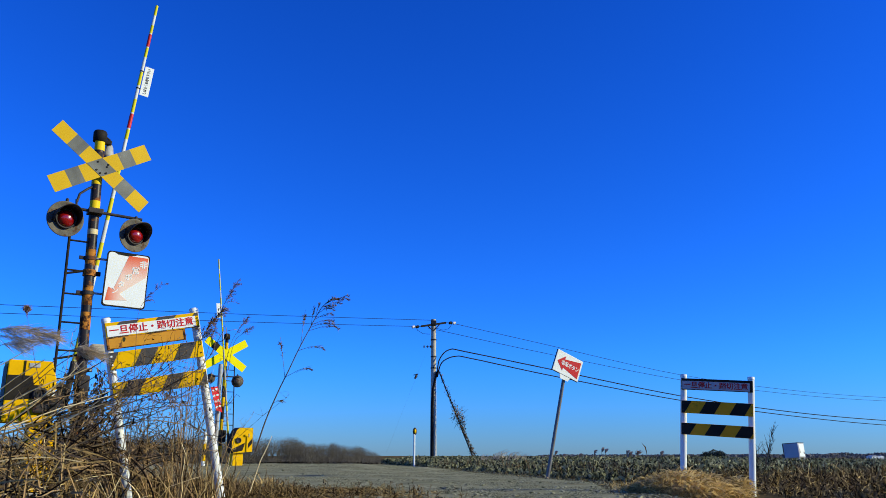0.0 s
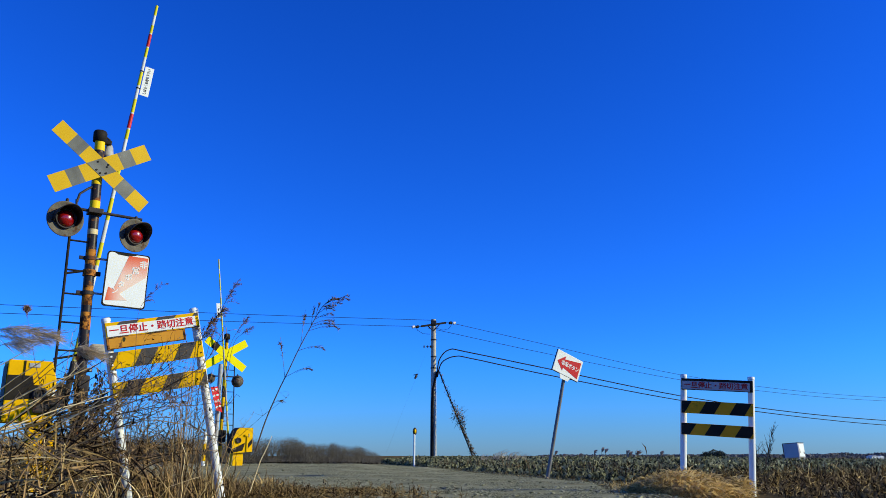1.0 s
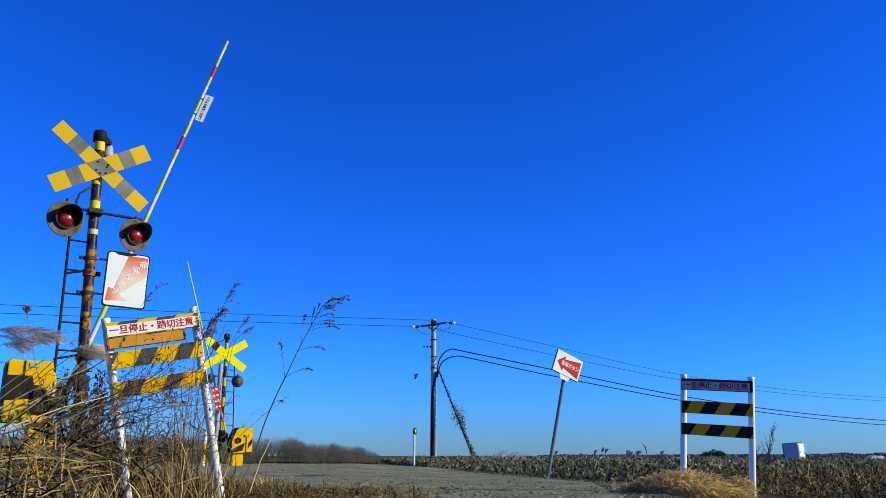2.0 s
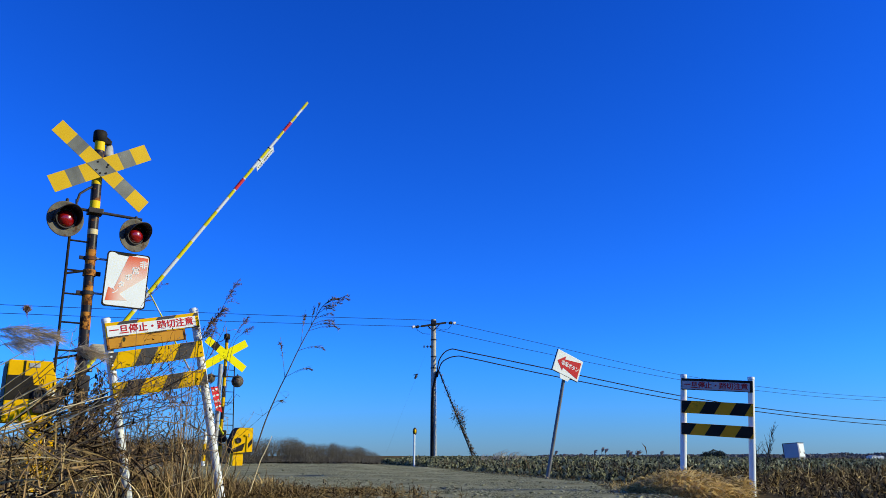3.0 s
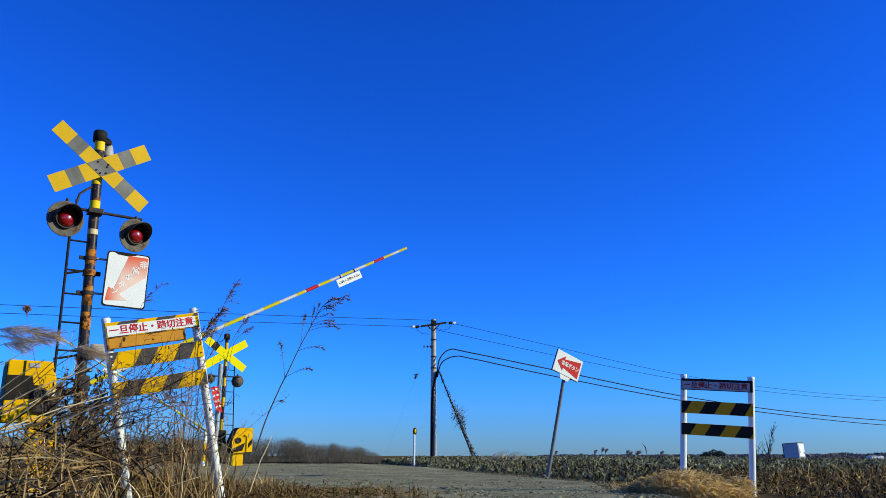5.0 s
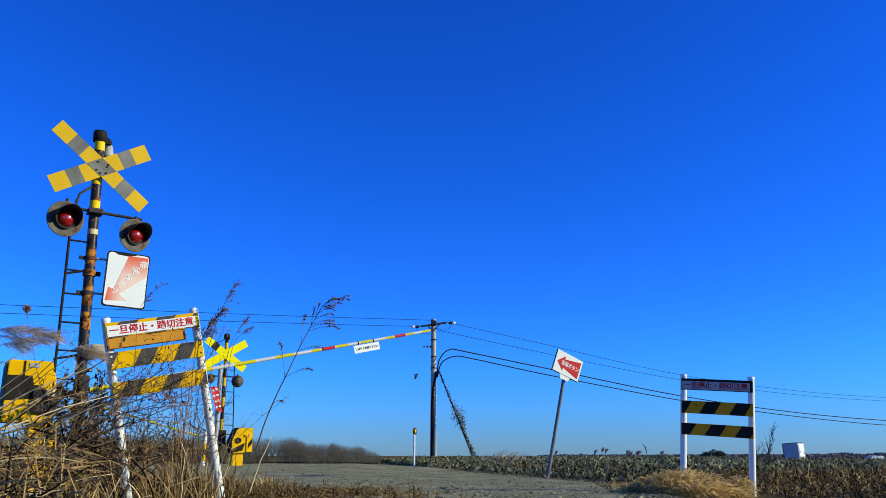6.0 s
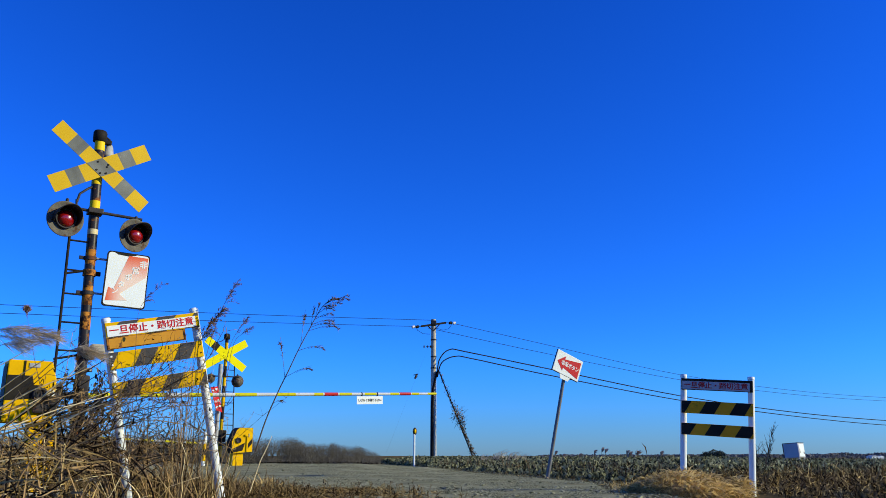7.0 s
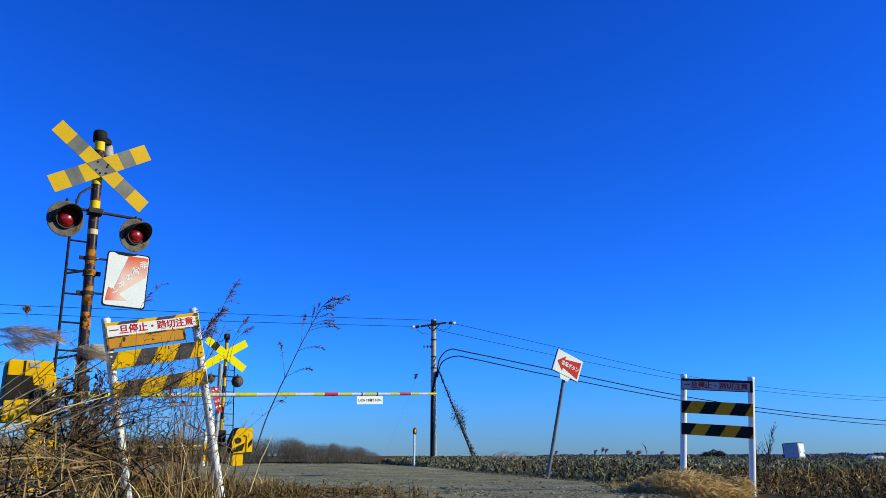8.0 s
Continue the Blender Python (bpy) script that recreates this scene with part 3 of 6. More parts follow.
def gate_machine(th, cx, cy, cz, w, d, h, zp, geared=False):
    bm = bmesh.new()
    front = cy - d / 2
    if geared:
        prism(bm, [(cx - w / 2, cz - h / 2), (cx + w * .5, cz - h / 2), (cx + w * .5, cz + h * .2), (cx + w * .38, cz + h * .5), (cx - w / 2, cz + h * .5)], front, cy + d / 2)
        bmesh.ops.bevel(bm, geom=list(bm.edges), offset=0.012, segments=2, affect="EDGES", profile=0.6)
    else:
        prism(bm, [(cx - w / 2, cz - h * .34), (cx - w * .4, cz - h / 2), (cx + w / 2, cz - h * .44), (cx + w / 2, cz + h / 2), (cx - w * .16, cz + h / 2), (cx - w * .3, cz + h * .4), (cx - w / 2, cz - h * .02)], front, cy + d / 2)
        bm.normal_update()
        # faces turned away from the sun go black: shade put into the paint
        for f in bm.faces:
            f.material_index = 1 if f.normal.x < -0.3 else 0
    body = part("machine_housing", bm, [M_YELLOW, M_BLACK], th, "yellow steel drive housing with black slanting bands")
    if geared:
        # a seam beside the hinge, a maker's plate, and stepped black low on the front
        bm = bmesh.new()
        box(bm, (cx - w * .17, front - 0.003, cz + h * .34), (0.014, 0.012, h * .3))
        part("seam", bm, M_BLACK, body)
        bm = bmesh.new()
        box(bm, (cx + w * .02, front - 0.004, cz + h * .42), (w * .22, 0.008, h * .07), bevel=0.002)
        part("maker_plate", bm, M_STEEL, body, "small blank metal plate")
        # stepped black low on the front: part stripe, part shadow painted on
        bands = ([(-.49, -.16), (.3, -.1), (.24, -.02), (.16, .1), (.05, .1), (.0, .25), (-.49, .25)],)
        bm = bmesh.new()
        box(bm, (cx - w / 2 - 0.003, cy, cz - h * .02), (0.006, d * .94, h * .9))
        part("side_panel", bm, M_BLACK, body)
        bm = bmesh.new()
        box(bm, (cx + w * .32, front - 0.02, cz - h * .2), (w * .5, 0.05, h * .3), bevel=0.015)
        part("gear_case", bm, M_DARKSTEEL, body, "dark rusty gear case")
    else:
        bands = ([(-.48, -.34), (.14, -.08), (.02, -.40), (-.4, -.47)], [(.28, -.12), (.49, .1), (.49, -.1), (.28, -.32)])
        bm = bmesh.new()
        box(bm, (cx + w * .22, front - 0.012, cz - h * .14), (0.03, 0.03, h * .62), bevel=0.004)
        box(bm, (cx + w * .18, front - 0.02, cz + h * .2), (0.09, 0.04, 0.05), bevel=0.006)
        part("door_bar", bm, M_YELLOW, body)
    for band in bands:
        bm = bmesh.new()
        prism(bm, [(cx + u * w, cz + v * h) for u, v in band], front - 0.004, front)
        part("band_and_shade", bm, M_BLACK, body)
    bm = bmesh.new()
    lathe(bm, [(0.0, 0.0), (0.075, 0.0), (0.075, 0.03), (0.055, 0.036), (0.05, 0.02), (0, 0.018)], 22, Matrix.Translation((cx - w * (-.2 if geared else .2), cy - d / 2, cz - h * (.06 if geared else .0))) @ Matrix.Rotation(radians(90), 4, "X"))
    part("shaft_cover", bm, M_DARKSTEEL, body)
    if not geared:
        bm = bmesh.new()
        box(bm, (cx + w * .3, cy - d / 2 - 0.01, cz + h * .2), (0.025, 0.03, 0.09), bevel=0.004)
        part("latch", bm, M_STEEL, body)
    if geared:
        bm = bmesh.new()
        lathe(bm, [(0.0, 0.0), (0.072, 0.0), (0.074, 0.06), (0.066, 0.066), (0, 0.066)], 22, Matrix.Translation((cx + w * .46, cy - d / 2, cz - h * .12)) @ Matrix.Rotation(radians(90), 4, "X"))
        part("gear_cover", bm, M_DARKSTEEL, body, "grey gear cover")
        bm = bmesh.new()
        lathe(bm, [(0.022, 0.0), (0.036, 0.0), (0.036, 0.03), (0.022, 0.03), (0.022, 0.0)], 18, Matrix.Translation((cx + w * .38, cy - d / 2 - 0.07, cz - h * .03)) @ Matrix.Rotation(radians(90), 4, "X"))
        part("cable_gland", bm, M_WHITE, body, "white ring-shaped cable gland")
    bm = bmesh.new()
    px, wide = (cx + w * .36, w * .6) if geared else (cx - w * .12, w * .5)
    box(bm, (px, cy, (cz - h / 2) / 2), (wide, d * .6, cz - h / 2), bevel=0.01)
    part("pedestal", bm, M_YELLOW, th, "yellow steel pedestal")
    bm = bmesh.new()
    box(bm, (px, cy, 0.03), (wide + 0.14, d * .9, 0.12), bevel=0.01)
    part("footing", bm, M_CONC, th)
    bm = bmesh.new()
    tube(bm, [(cx, cy + d / 2 - .02, zp), (0, -0.05, zp), (0, 0.05, zp)], 0.035, 12)
    part("drive_shaft", bm, M_DARKSTEEL, th)


def barrier_arm(th, m, e, length, cuts, side):
    """The arm along x from the pivot: bands of colour as rings, tapered; side: -1 where it points to -x."""
    def rad(r):
        return 0.028 - 0.0105 * r / length
    bm = bmesh.new()
    tube(bm, [(side * -0.2, 0, e), (side * 0.3, 0, e)], 0.036, 12)
    box(bm, (side * -0.08, -0.02, e / 2), (0.24, 0.05, 0.13), bevel=0.012)
    arm = part("barrier_arm", bm, M_DARKSTEEL, th, "striped barrier arm that swings down across the road", m)
    lims = [r for r, _ in cuts]
    for (r0, c), r1 in zip(cuts, lims[1:] + [length]):
        bm = bmesh.new()
        red = c is M_RED
        tube(bm, [(side * r0, 0, e), (side * r1, 0, e)], [rad(r0) + .002 * red, rad(r1) + .002 * red], 12)
        part("arm_band", bm, c, arm)
    return arm


Y, W, R = M_ARM_Y, M_ARM_W, M_RED
ARM_CUTS = [(0.28, Y), (0.6, W), (0.88, Y), (1.16, W), (1.44, Y), (1.72, W), (2.0, Y), (2.28, W), (2.55, Y), (2.8, W), (3.06, Y), (3.19, W), (3.21, R), (3.405, W),
            (3.425, Y), (3.61, W), (3.805, Y), (3.99, W), (4.205, Y), (4.345, W), (4.36, R), (4.54, W), (4.555, Y), (4.675, W), (4.82, Y)]


def gate_plate(arm, r0, r1, e, side, text):
    """A notice plate on two clamps; it swings about the arm's axis. Returns the pieces that swing."""
    bm = bmesh.new()
    box(bm, (side * (r0 + r1) / 2, -0.012, e - 0.03 - 0.053), (r1 - r0, 0.004, 0.106), bevel=0.0015)
    pieces = [part("notice_plate", bm, M_WHITE, arm, "small white notice plate hanging under the arm")]
    for r in (r0 + .08, r1 - .08):
        bm = bmesh.new()
        tube(bm, [(side * (r - .006), 0, e), (side * (r + .006), 0, e)], 0.024, 12)
        box(bm, (side * r, -0.006, e - 0.04), (0.016, 0.01, 0.05))
        pieces.append(part("plate_clamp", bm, M_BLACK, arm))
    if text:
        pieces.append(letters("notice_letters", text, 0.041, M_BLACK, arm, Matrix.Identity(4), wide=0.88))
        pieces[-1].data.transform(pose((r0 + r1) / 2, -0.0155, e - 0.085))
    return pieces


def near_gate():
    th = thing("crossing_gate", pose(-4.364, 9.1, -0.015, 0, 0, TH) @ Matrix.Scale(1.034, 4), "yellow and black level crossing gate with striped arm", "crossing gate", "level crossing gates")
    gate_machine(th, -0.34, -0.36, 1.08, 0.46, 0.42, 0.62, 1.175, True)
    arm = barrier_arm(th, pose(0, 0, 1.175, 0, -83.95, 0), -0.091, 4.954, [(r - 0.02, c) for r, c in ARM_CUTS], 1)
    return arm, gate_plate(arm, 3.665, 4.065, -0.091, 1, "しばらくお待ち下さい")


def far_gate():
    th = thing("crossing_gate", pose(-5.77, 22.0, 0, 0, 0, TH), "far yellow and black crossing gate with striped arm", "crossing gate", "level crossing gates")
    gate_machine(th, 0.17, -0.32, 0.83, 0.56, 0.42, 0.66, 0.74)
    arm = barrier_arm(th, pose(0, 0, 0.74, 0, 83, 0), -0.02, 5.09, [(r, M_STEEL if c is W and r < 3 else Y if c is R else c) for r, c in ARM_CUTS], -1)
    return arm, gate_plate(arm, 3.44, 3.84, -0.02, -1, "")


# ---- the far warning post and its neighbours ----
def far_warning_post():
    th = thing("warning_post", pose(-6.05, 22.15, 0, 0, 0, TH), "far black and yellow level crossing warning post", "warning post", "level crossing warning posts")
    lean = -0.02
    at = lambda z: lean * z / 3.65
    bands = [(0.4, 0), (0.7, 1), (1.1, 0), (1.4, 1), (1.75, 0), (2.0, 1), (2.3, 0), (2.55, 1), (2.85, 0), (3.1, 1), (3.3, 0), (3.5, 1), (3.65, 0)]
    banded_post(3.6, lean, 0.047, bands, [M_BLACK, M_YELLOW], th)
    bm = bmesh.new()
    lathe(bm, [(0.06, 0), (0.085, 0.0), (0.085, 0.13), (0.05, 0.16), (0, 0.16)], 16, Matrix.Translation((lean, 0, 3.6)))
    part("cap", bm, M_BLACK, th)
    crossbuck(th, pose(at(3.2) - 0.035, -0.08, 3.17, 0, 1.5, 0), (1.36, 1.36), (0.21, 0.21), 33, (M_YELLOW_B, M_BLACK), "bright yellow crossing board", ((1,), ()))
    bm = bmesh.new()
    tube(bm, [(-0.42, -0.06, 2.56), (0.38, -0.06, 2.56)], 0.018, 8)
    part("lamp_arm", bm, M_BLACK, th)
    lamp_unit(th, pose(-0.40, 0.0, 2.5, 0, 0, 165) @ Matrix.Scale(0.6, 4))
    lamp_unit(th, pose(0.36, 0.0, 2.45, 0, 0, 150) @ Matrix.Scale(0.8, 4))
    bm = bmesh.new()
    tube(bm, [(0.04, 0.0, 3.05), (0.17, 0.0, 3.1), (0.24, 0.0, 3.02), (0.33, 0.0, 0.95)], 0.016, 8)
    ladder = part("ladder", bm, M_BLACK, th, "black climbing ladder")
    for z in (2.75, 2.45, 2.15, 1.85, 1.55, 1.25, 1.0):
        bm = bmesh.new()
        tube(bm, [(0.24 + 0.09 * (3.02 - z) / 2.07, 0, z), (at(z), 0, z)], 0.012, 6)
        part("rung", bm, M_BLACK, ladder)
    bm = bmesh.new()
    box(bm, (-0.02, -0.1, 0.95), (0.2, 0.16, 0.32), bevel=0.02)
    part("junction_box", bm, M_BLACK, th)
    bm = bmesh.new()
    box(bm, (0, 0, 0.02), (0.4, 0.4, 0.2), bevel=0.02)
    part("footing", bm, M_CONC, th)


def emergency_post():
    th = thing("emergency_button_post", pose(-6.05, 21.65, 0, 0, 0, 30), "grey steel post with a red emergency sign", "post")
    bm = bmesh.new()
    tube(bm, [(0, 0, 0), (0.0, 0, 2.85)], 0.06, 14)
    part("post", bm, M_STEEL, th)
    bm = bmesh.new()
    prism(bm, [(-0.26, 2.22), (-0.07, 2.24), (0.095, 1.56), (-0.075, 1.61)], -0.12, -0.105)
    s = part("sign_board", bm, M_SIGNRED, th, "narrow slanting red sign with white marks")
    for k in range(4):
        for dx, wd in ((-0.045, 0.05), (0.035, 0.06)):
            bm = bmesh.new()
            box(bm, (0, 0, 0), (wd, 0.004, 0.045 + 0.02 * ((k + (dx > 0)) % 2)), pose(-0.145 + 0.043 * k + dx, -0.123, 2.13 - 0.145 * k + 0.03 * (dx > 0), 0, 12, 0))
            part("sign_mark", bm, M_WHITE, s)
    bm = bmesh.new()
    box(bm, (-0.05, -0.09, 1.95), (0.1, 0.05, 0.05))
    part("sign_bracket", bm, M_STEEL, th)


def striped_stake():
    th = thing("marker_stake", pose(-6.32, 21.6, 0), "short white marker stake with yellow and black rings", "marker post")
    bm = bmesh.new()
    tube(bm, [(0, 0, 0.15 * k) for k in range(8)], 0.05, 10, mis=(0, 0, 1, 2, 1, 0, 0))
    part("stake", bm, [M_WHITE, M_YELLOW, M_BLACK], th)


# ---- stop-and-caution fences at the roadside ----
def caution_fence(m, h, foot, phases, band, reflector, label, rim=None, share=0.5):
    """Two white posts with caps, a lettered board and two banded rails; z is 0 at the ground, h the posts' height."""
    th = thing("caution_fence", m, label, "roadside fence", "caution fences at the crossing")
    w, r = 0.80, 0.039
    for sx in (-1, 1):
        bm = bmesh.new()
        tube(bm, [(sx * w / 2, 0, foot), (sx * w / 2, 0, h)], r, 18)
        p = part("post", bm, M_WHITE if rim else M_WPOST, th)
        bm = bmesh.new()
        lathe(bm, [(r + .003, 0), (r + .003, 0.03), (r * .8, 0.036), (0, 0.037)], 18, Matrix.Translation((sx * w / 2, 0, h - 0.035)))
        part("post_cap", bm, M_WHITE, p)
    half, yy = 0.421, -r - 0.012
    z0, h0 = h - 0.1235, 0.141
    bm = bmesh.new()
    box(bm, (0, yy, z0), (half * 2, 0.02, h0), bevel=0.003)
    b = part("name_board", bm, rim or M_YELLOW, th, "board with a dark rim and red lettering" if rim else "board with a yellow-black rim and red lettering on white")
    if not rim:
        stripes(b, -half + .002, half - .002, z0 + h0 * .28, z0 + h0 * .5 - .002, yy - .0125, 0.34, 0.03, 0.10, band)
        stripes(b, -half + .002, half - .002, z0 - h0 * .5 + .002, z0 - h0 * .44, yy - .0125, 0.34, 0.01, 0.02, band)
    bm = bmesh.new()
    box(bm, (-0.012, yy - .0125, z0 - h0 * .08), (half * 2 - .045, 0.006, h0 * .72), bevel=0.001)
    part("lettered_face", bm, M_FACE_SHADED if rim else M_WHITE, b)
    letters("board_letters", "一旦停止・踏切注意", 0.086, M_RED, b, pose(-0.012, yy - 0.0165, z0 - h0 * .09), "red painted lettering", wide=0.98, bold=0.02)
    for (z, hh), ph in zip(((h - 0.406, 0.154), (h - 0.6755, 0.143)), phases):
        bm = bmesh.new()
        box(bm, (0, yy, z), (half * 2, 0.02, hh), bevel=0.003)
        rail = part("rail_board", bm, M_YELLOW_SHADED if rim else M_YELLOW, th, "yellow board with black slanting bands")
        stripes(rail, -half + .002, half - .002, z - hh / 2 + .002, z + hh / 2 - .002, yy - .0135, 0.352, 0.085, ph, band, share)
        for sx in (-1, 1):
            for dz in (-.25, .25):
                bm = bmesh.new()
                tube(bm, [(sx * w / 2, yy - .018, z + dz * hh), (sx * w / 2, yy - .01, z + dz * hh)], 0.010 if sx < 0 else 0.006, 8)
                part("bolt", bm, M_WHITE if sx < 0 and reflector else M_DARKSTEEL, rail)
    if reflector:
        bm = bmesh.new()
        box(bm, (-0.075, yy - .016, h - 0.25), (0.69, 0.014, 0.092), bevel=0.003)
        rb = part("reflector_board", bm, M_ORANGE, th, "blank amber board with rusty edges")
        bm = bmesh.new()
        box(bm, (-0.075, yy - .011, h - 0.25), (0.704, 0.014, 0.106), bevel=0.002)
        part("rusty_rim", bm, M_RUST, rb)
        for sx in (-0.415, 0.265):
            bm = bmesh.new()
            box(bm, (sx, yy - .017, h - 0.25), (0.018, 0.018, 0.094), bevel=0.002)
            part("end_clip", bm, M_RUST, rb)
    return th


# ---- other signs and posts ----
def arrow_sign():
    th = thing("arrow_sign", pose(2.0, 15.8, 0, 0, 11.5, 0), "leaning white sign with a red arrow on a steel pole", "sign")
    bm = bmesh.new()
    tube(bm, [(0, 0, -0.1), (0, 0, 2.25)], 0.034, 14)
    part("pole", bm, M_GREYPOLE, th)
    tilt = pose(0.03, -0.05, 2.22, 0, 9.0, 32)
    bm = bmesh.new()
    box(bm, (0, 0, 0), (0.68, 0.02, 0.425), bevel=0.006)
    s = part("sign_board", bm, M_WHITE, th, "white board with a red arrow and white lettering", tilt)
    bm = bmesh.new()
    prism(bm, [(-0.29, 0.0), (-0.11, 0.15), (-0.11, 0.085), (0.30, 0.165), (0.30, -0.17), (-0.11, -0.085), (-0.11, -0.15)], -0.0135, -0.0105)
    part("arrow", bm, M_RED, s, "red arrow")
    letters("sign_letters", "非常ボタン", 0.1, M_WHITE, s, pose(0.05, -0.0145, -0.004), wide=0.93, bold=0.024)
    # black plate a little larger than the board, painted shadow of its edges
    bm = bmesh.new()
    box(bm, (0.003, 0.016, -0.004), (0.70, 0.012, 0.435))
    part("edge_shadow", bm, M_BLACK, s)
    bm = bmesh.new()
    prism(bm, [(-0.14, -0.22), (0.14, -0.22), (0.1, -0.30), (-0.1, -0.30)], -0.006, 0.006)
    part("bracket_plate", bm, M_WHITE, s)


def marker_post():
    th = thing("marker_post", pose(-1.13, 32, 0), "slim white marker post with a round yellow head", "marker post")
    bm = bmesh.new()
    tube(bm, [(0, 0, -0.05), (0, 0, 1.25)], 0.04, 12)
    part("post", bm, M_WHITE, th)
    bm = bmesh.new()
    oval = pose(0.02, 0, 1.36, 90, 0, 25) @ Matrix.Diagonal((0.72, 1.2, 1, 1))
    lathe(bm, [(0, -0.025), (0.11, -0.025), (0.125, 0.0), (0.11, 0.025), (0, 0.025)], 20, oval)
    hd = part("head", bm, M_DARKSTEEL, th, "oval head with a dark rim")
    bm = bmesh.new()
    lathe(bm, [(0, 0.02), (0.07, 0.02), (0.07, 0.034), (0, 0.04)], 18, oval)
    part("reflector", bm, M_YELLOW, hd, "yellow oval reflector")


def equipment_box():
    th = thing("equipment_cabinet", pose(12.93, 30, 0.06, 0, -3.5, -50) @ Matrix.Scale(0.92, 4), "small white steel equipment cabinet among the weeds", "cabinet")
    bm = bmesh.new()
    box(bm, (0, 0, 0.60), (0.62, 0.5, 0.56), bevel=0.012)
    b = part("cabinet_body", bm, M_BOX_SHADED, th, "white cabinet body in a grey that carries its shade")
    bm = bmesh.new()
    box(bm, (0, 0, 0.89), (0.635, 0.515, 0.02), bevel=0.006)
    part("cabinet_roof", bm, M_DARKSTEEL, b, "dark roof edge")
    bm = bmesh.new()
    box(bm, (-0.312, -0.245, 0.6), (0.03, 0.03, 0.57), bevel=0.004)
    part("corner_trim", bm, M_DARKSTEEL, b)
    bm = bmesh.new()
    box(bm, (0.325, -0.16, 0.58), (0.012, 0.02, 0.16), bevel=0.003)
    part("hinge", bm, M_DARKSTEEL, b)
    bm = bmesh.new()
    box(bm, (0.317, -0.0, 0.6), (0.012, 0.42, 0.48), bevel=0.003)
    part("cabinet_door", bm, M_WHITE, th)
    bm = bmesh.new()
    box(bm, (0.33, 0.14, 0.5), (0.02, 0.03, 0.09), bevel=0.003)
    part("handle", bm, M_DARKSTEEL, th)
    for sx in (-.26, .26):
        for sy in (-.2, .2):
            bm = bmesh.new()
            box(bm, (sx, sy, 0.15), (0.05, 0.05, 0.36))
            part("leg", bm, M_STEEL, th)


# ---- the utility pole and its wires ----
def utility_pole():
    th = thing("utility_pole", pose(-0.5, 42, 0), "weathered wooden utility pole with a steel crossarm", "utility pole")
    bm = bmesh.new()
    tube(bm, [(0, 0, -0.1), (0, 0, 3.6), (-0.01, 0, 7.5)], [0.165, 0.15, 0.125], 18)
    part("pole", bm, M_WOODPOLE, th)
    bm = bmesh.new()
    box(bm, (0, 0, 0), (1.45, 0.09, 0.1), pose(0.0, -0.13, 7.2, 0, -11, 22), bevel=0.01)
    arm = part("crossarm", bm, M_BLACK, th, "dark steel crossarm")
    bm = bmesh.new()
    box(bm, (0, -0.13, 7.28), (0.3, 0.24, 0.26), bevel=0.04)
    tube(bm, [(0.32, -0.05, 7.22), (0.0, -0.14, 6.86)], 0.03, 6)
    tube(bm, [(-0.3, -0.2, 7.1), (0.0, -0.14, 6.86)], 0.03, 6)
    part("pole_fitting", bm, M_DARKSTEEL, th)
    bm = bmesh.new()
    tube(bm, [(-1.12, -0.46, 7.02), (-0.66, -0.33, 7.07)], 0.014, 6)
    tube(bm, [(0.66, 0.07, 7.33), (1.18, 0.22, 7.33)], 0.014, 6)
    part("insulator_rod", bm, M_DARKSTEEL, th)
    for x, z in ((-1.07, 7.02), (-0.87, 7.04), (0.9, 7.33), (1.1, 7.33)):
        bm = bmesh.new()
        lathe(bm, [(0, -.09), (.05, -.09), (.085, -.05), (.05, -.03), (.085, 0.01), (.05, 0.04), (.08, .07), (.03, .1), (0, .1)], 14, pose(x, -0.13 + 0.3 * x, z, 0, 78, 22))
        part("insulator", bm, M_BLACK if abs(x) < 1 else M_CERAMIC, th)
    bm = bmesh.new()
    tube(bm, [(-0.95, -.4, 7.1), (-0.85, -.4, 6.85), (-0.55, -.3, 6.68), (-0.2, -.15, 6.68)], 0.012, 6)
    tube(bm, [(0.98, .1, 7.25), (0.8, .05, 7.0), (0.5, -.1, 6.9), (0.15, -.12, 7.0)], 0.012, 6)
    part("jumper_wire", bm, M_CABLE, th)
    bm = bmesh.new()
    tube(bm, [(-0.4, -.1, 6.02), (0.0, -.15, 6.0)], 0.018, 6)
    for x in (-.5, -.32, -.16):
        tube(bm, [(x, -.1, 5.97), (x, -.1, 6.08)], 0.035, 8)
    part("small_bracket", bm, M_DARKSTEEL, th)
    bm = bmesh.new()
    tube(bm, [(-0.06, -.2, -0.05), (-0.06, -.2, 2.6), (-0.02, -.19, 3.8), (0.18, -.14, 4.7)], [0.09, 0.085, 0.07, 0.055], 10)
    part("riser_cable", bm, M_CABLE, th, "bundle of black riser cables")
    for z in (4.9, 5.5, 6.4):
        bm = bmesh.new()
        tube(bm, [(0, 0, z - .03), (0, 0, z + .03)], 0.158, 16)
        part("band", bm, M_DARKSTEEL, th)


def wire(name, pts, r, label):
    """A hanging wire through points, smoothed."""
    P = [Vector(p) for p in pts]
    out = []
    for i in range(len(P) - 1):
        a, b = P[max(i - 1, 0)], P[min(i + 2, len(P) - 1)]
        for k in range(6):
            t = k / 6
            p, q = P[i], P[i + 1]
            m0, m1 = (q - a) / 2, (b - p) / 2
            out.append(p * (2 * t**3 - 3 * t**2 + 1) + m0 * (t**3 - 2 * t**2 + t) + q * (-2 * t**3 + 3 * t**2) + m1 * (t**3 - t**2))
    out.append(P[-1])
    bm = bmesh.new()
    tube(bm, out, r, 6)
    return tagged(part(name, bm, M_CABLE), label, "wire")


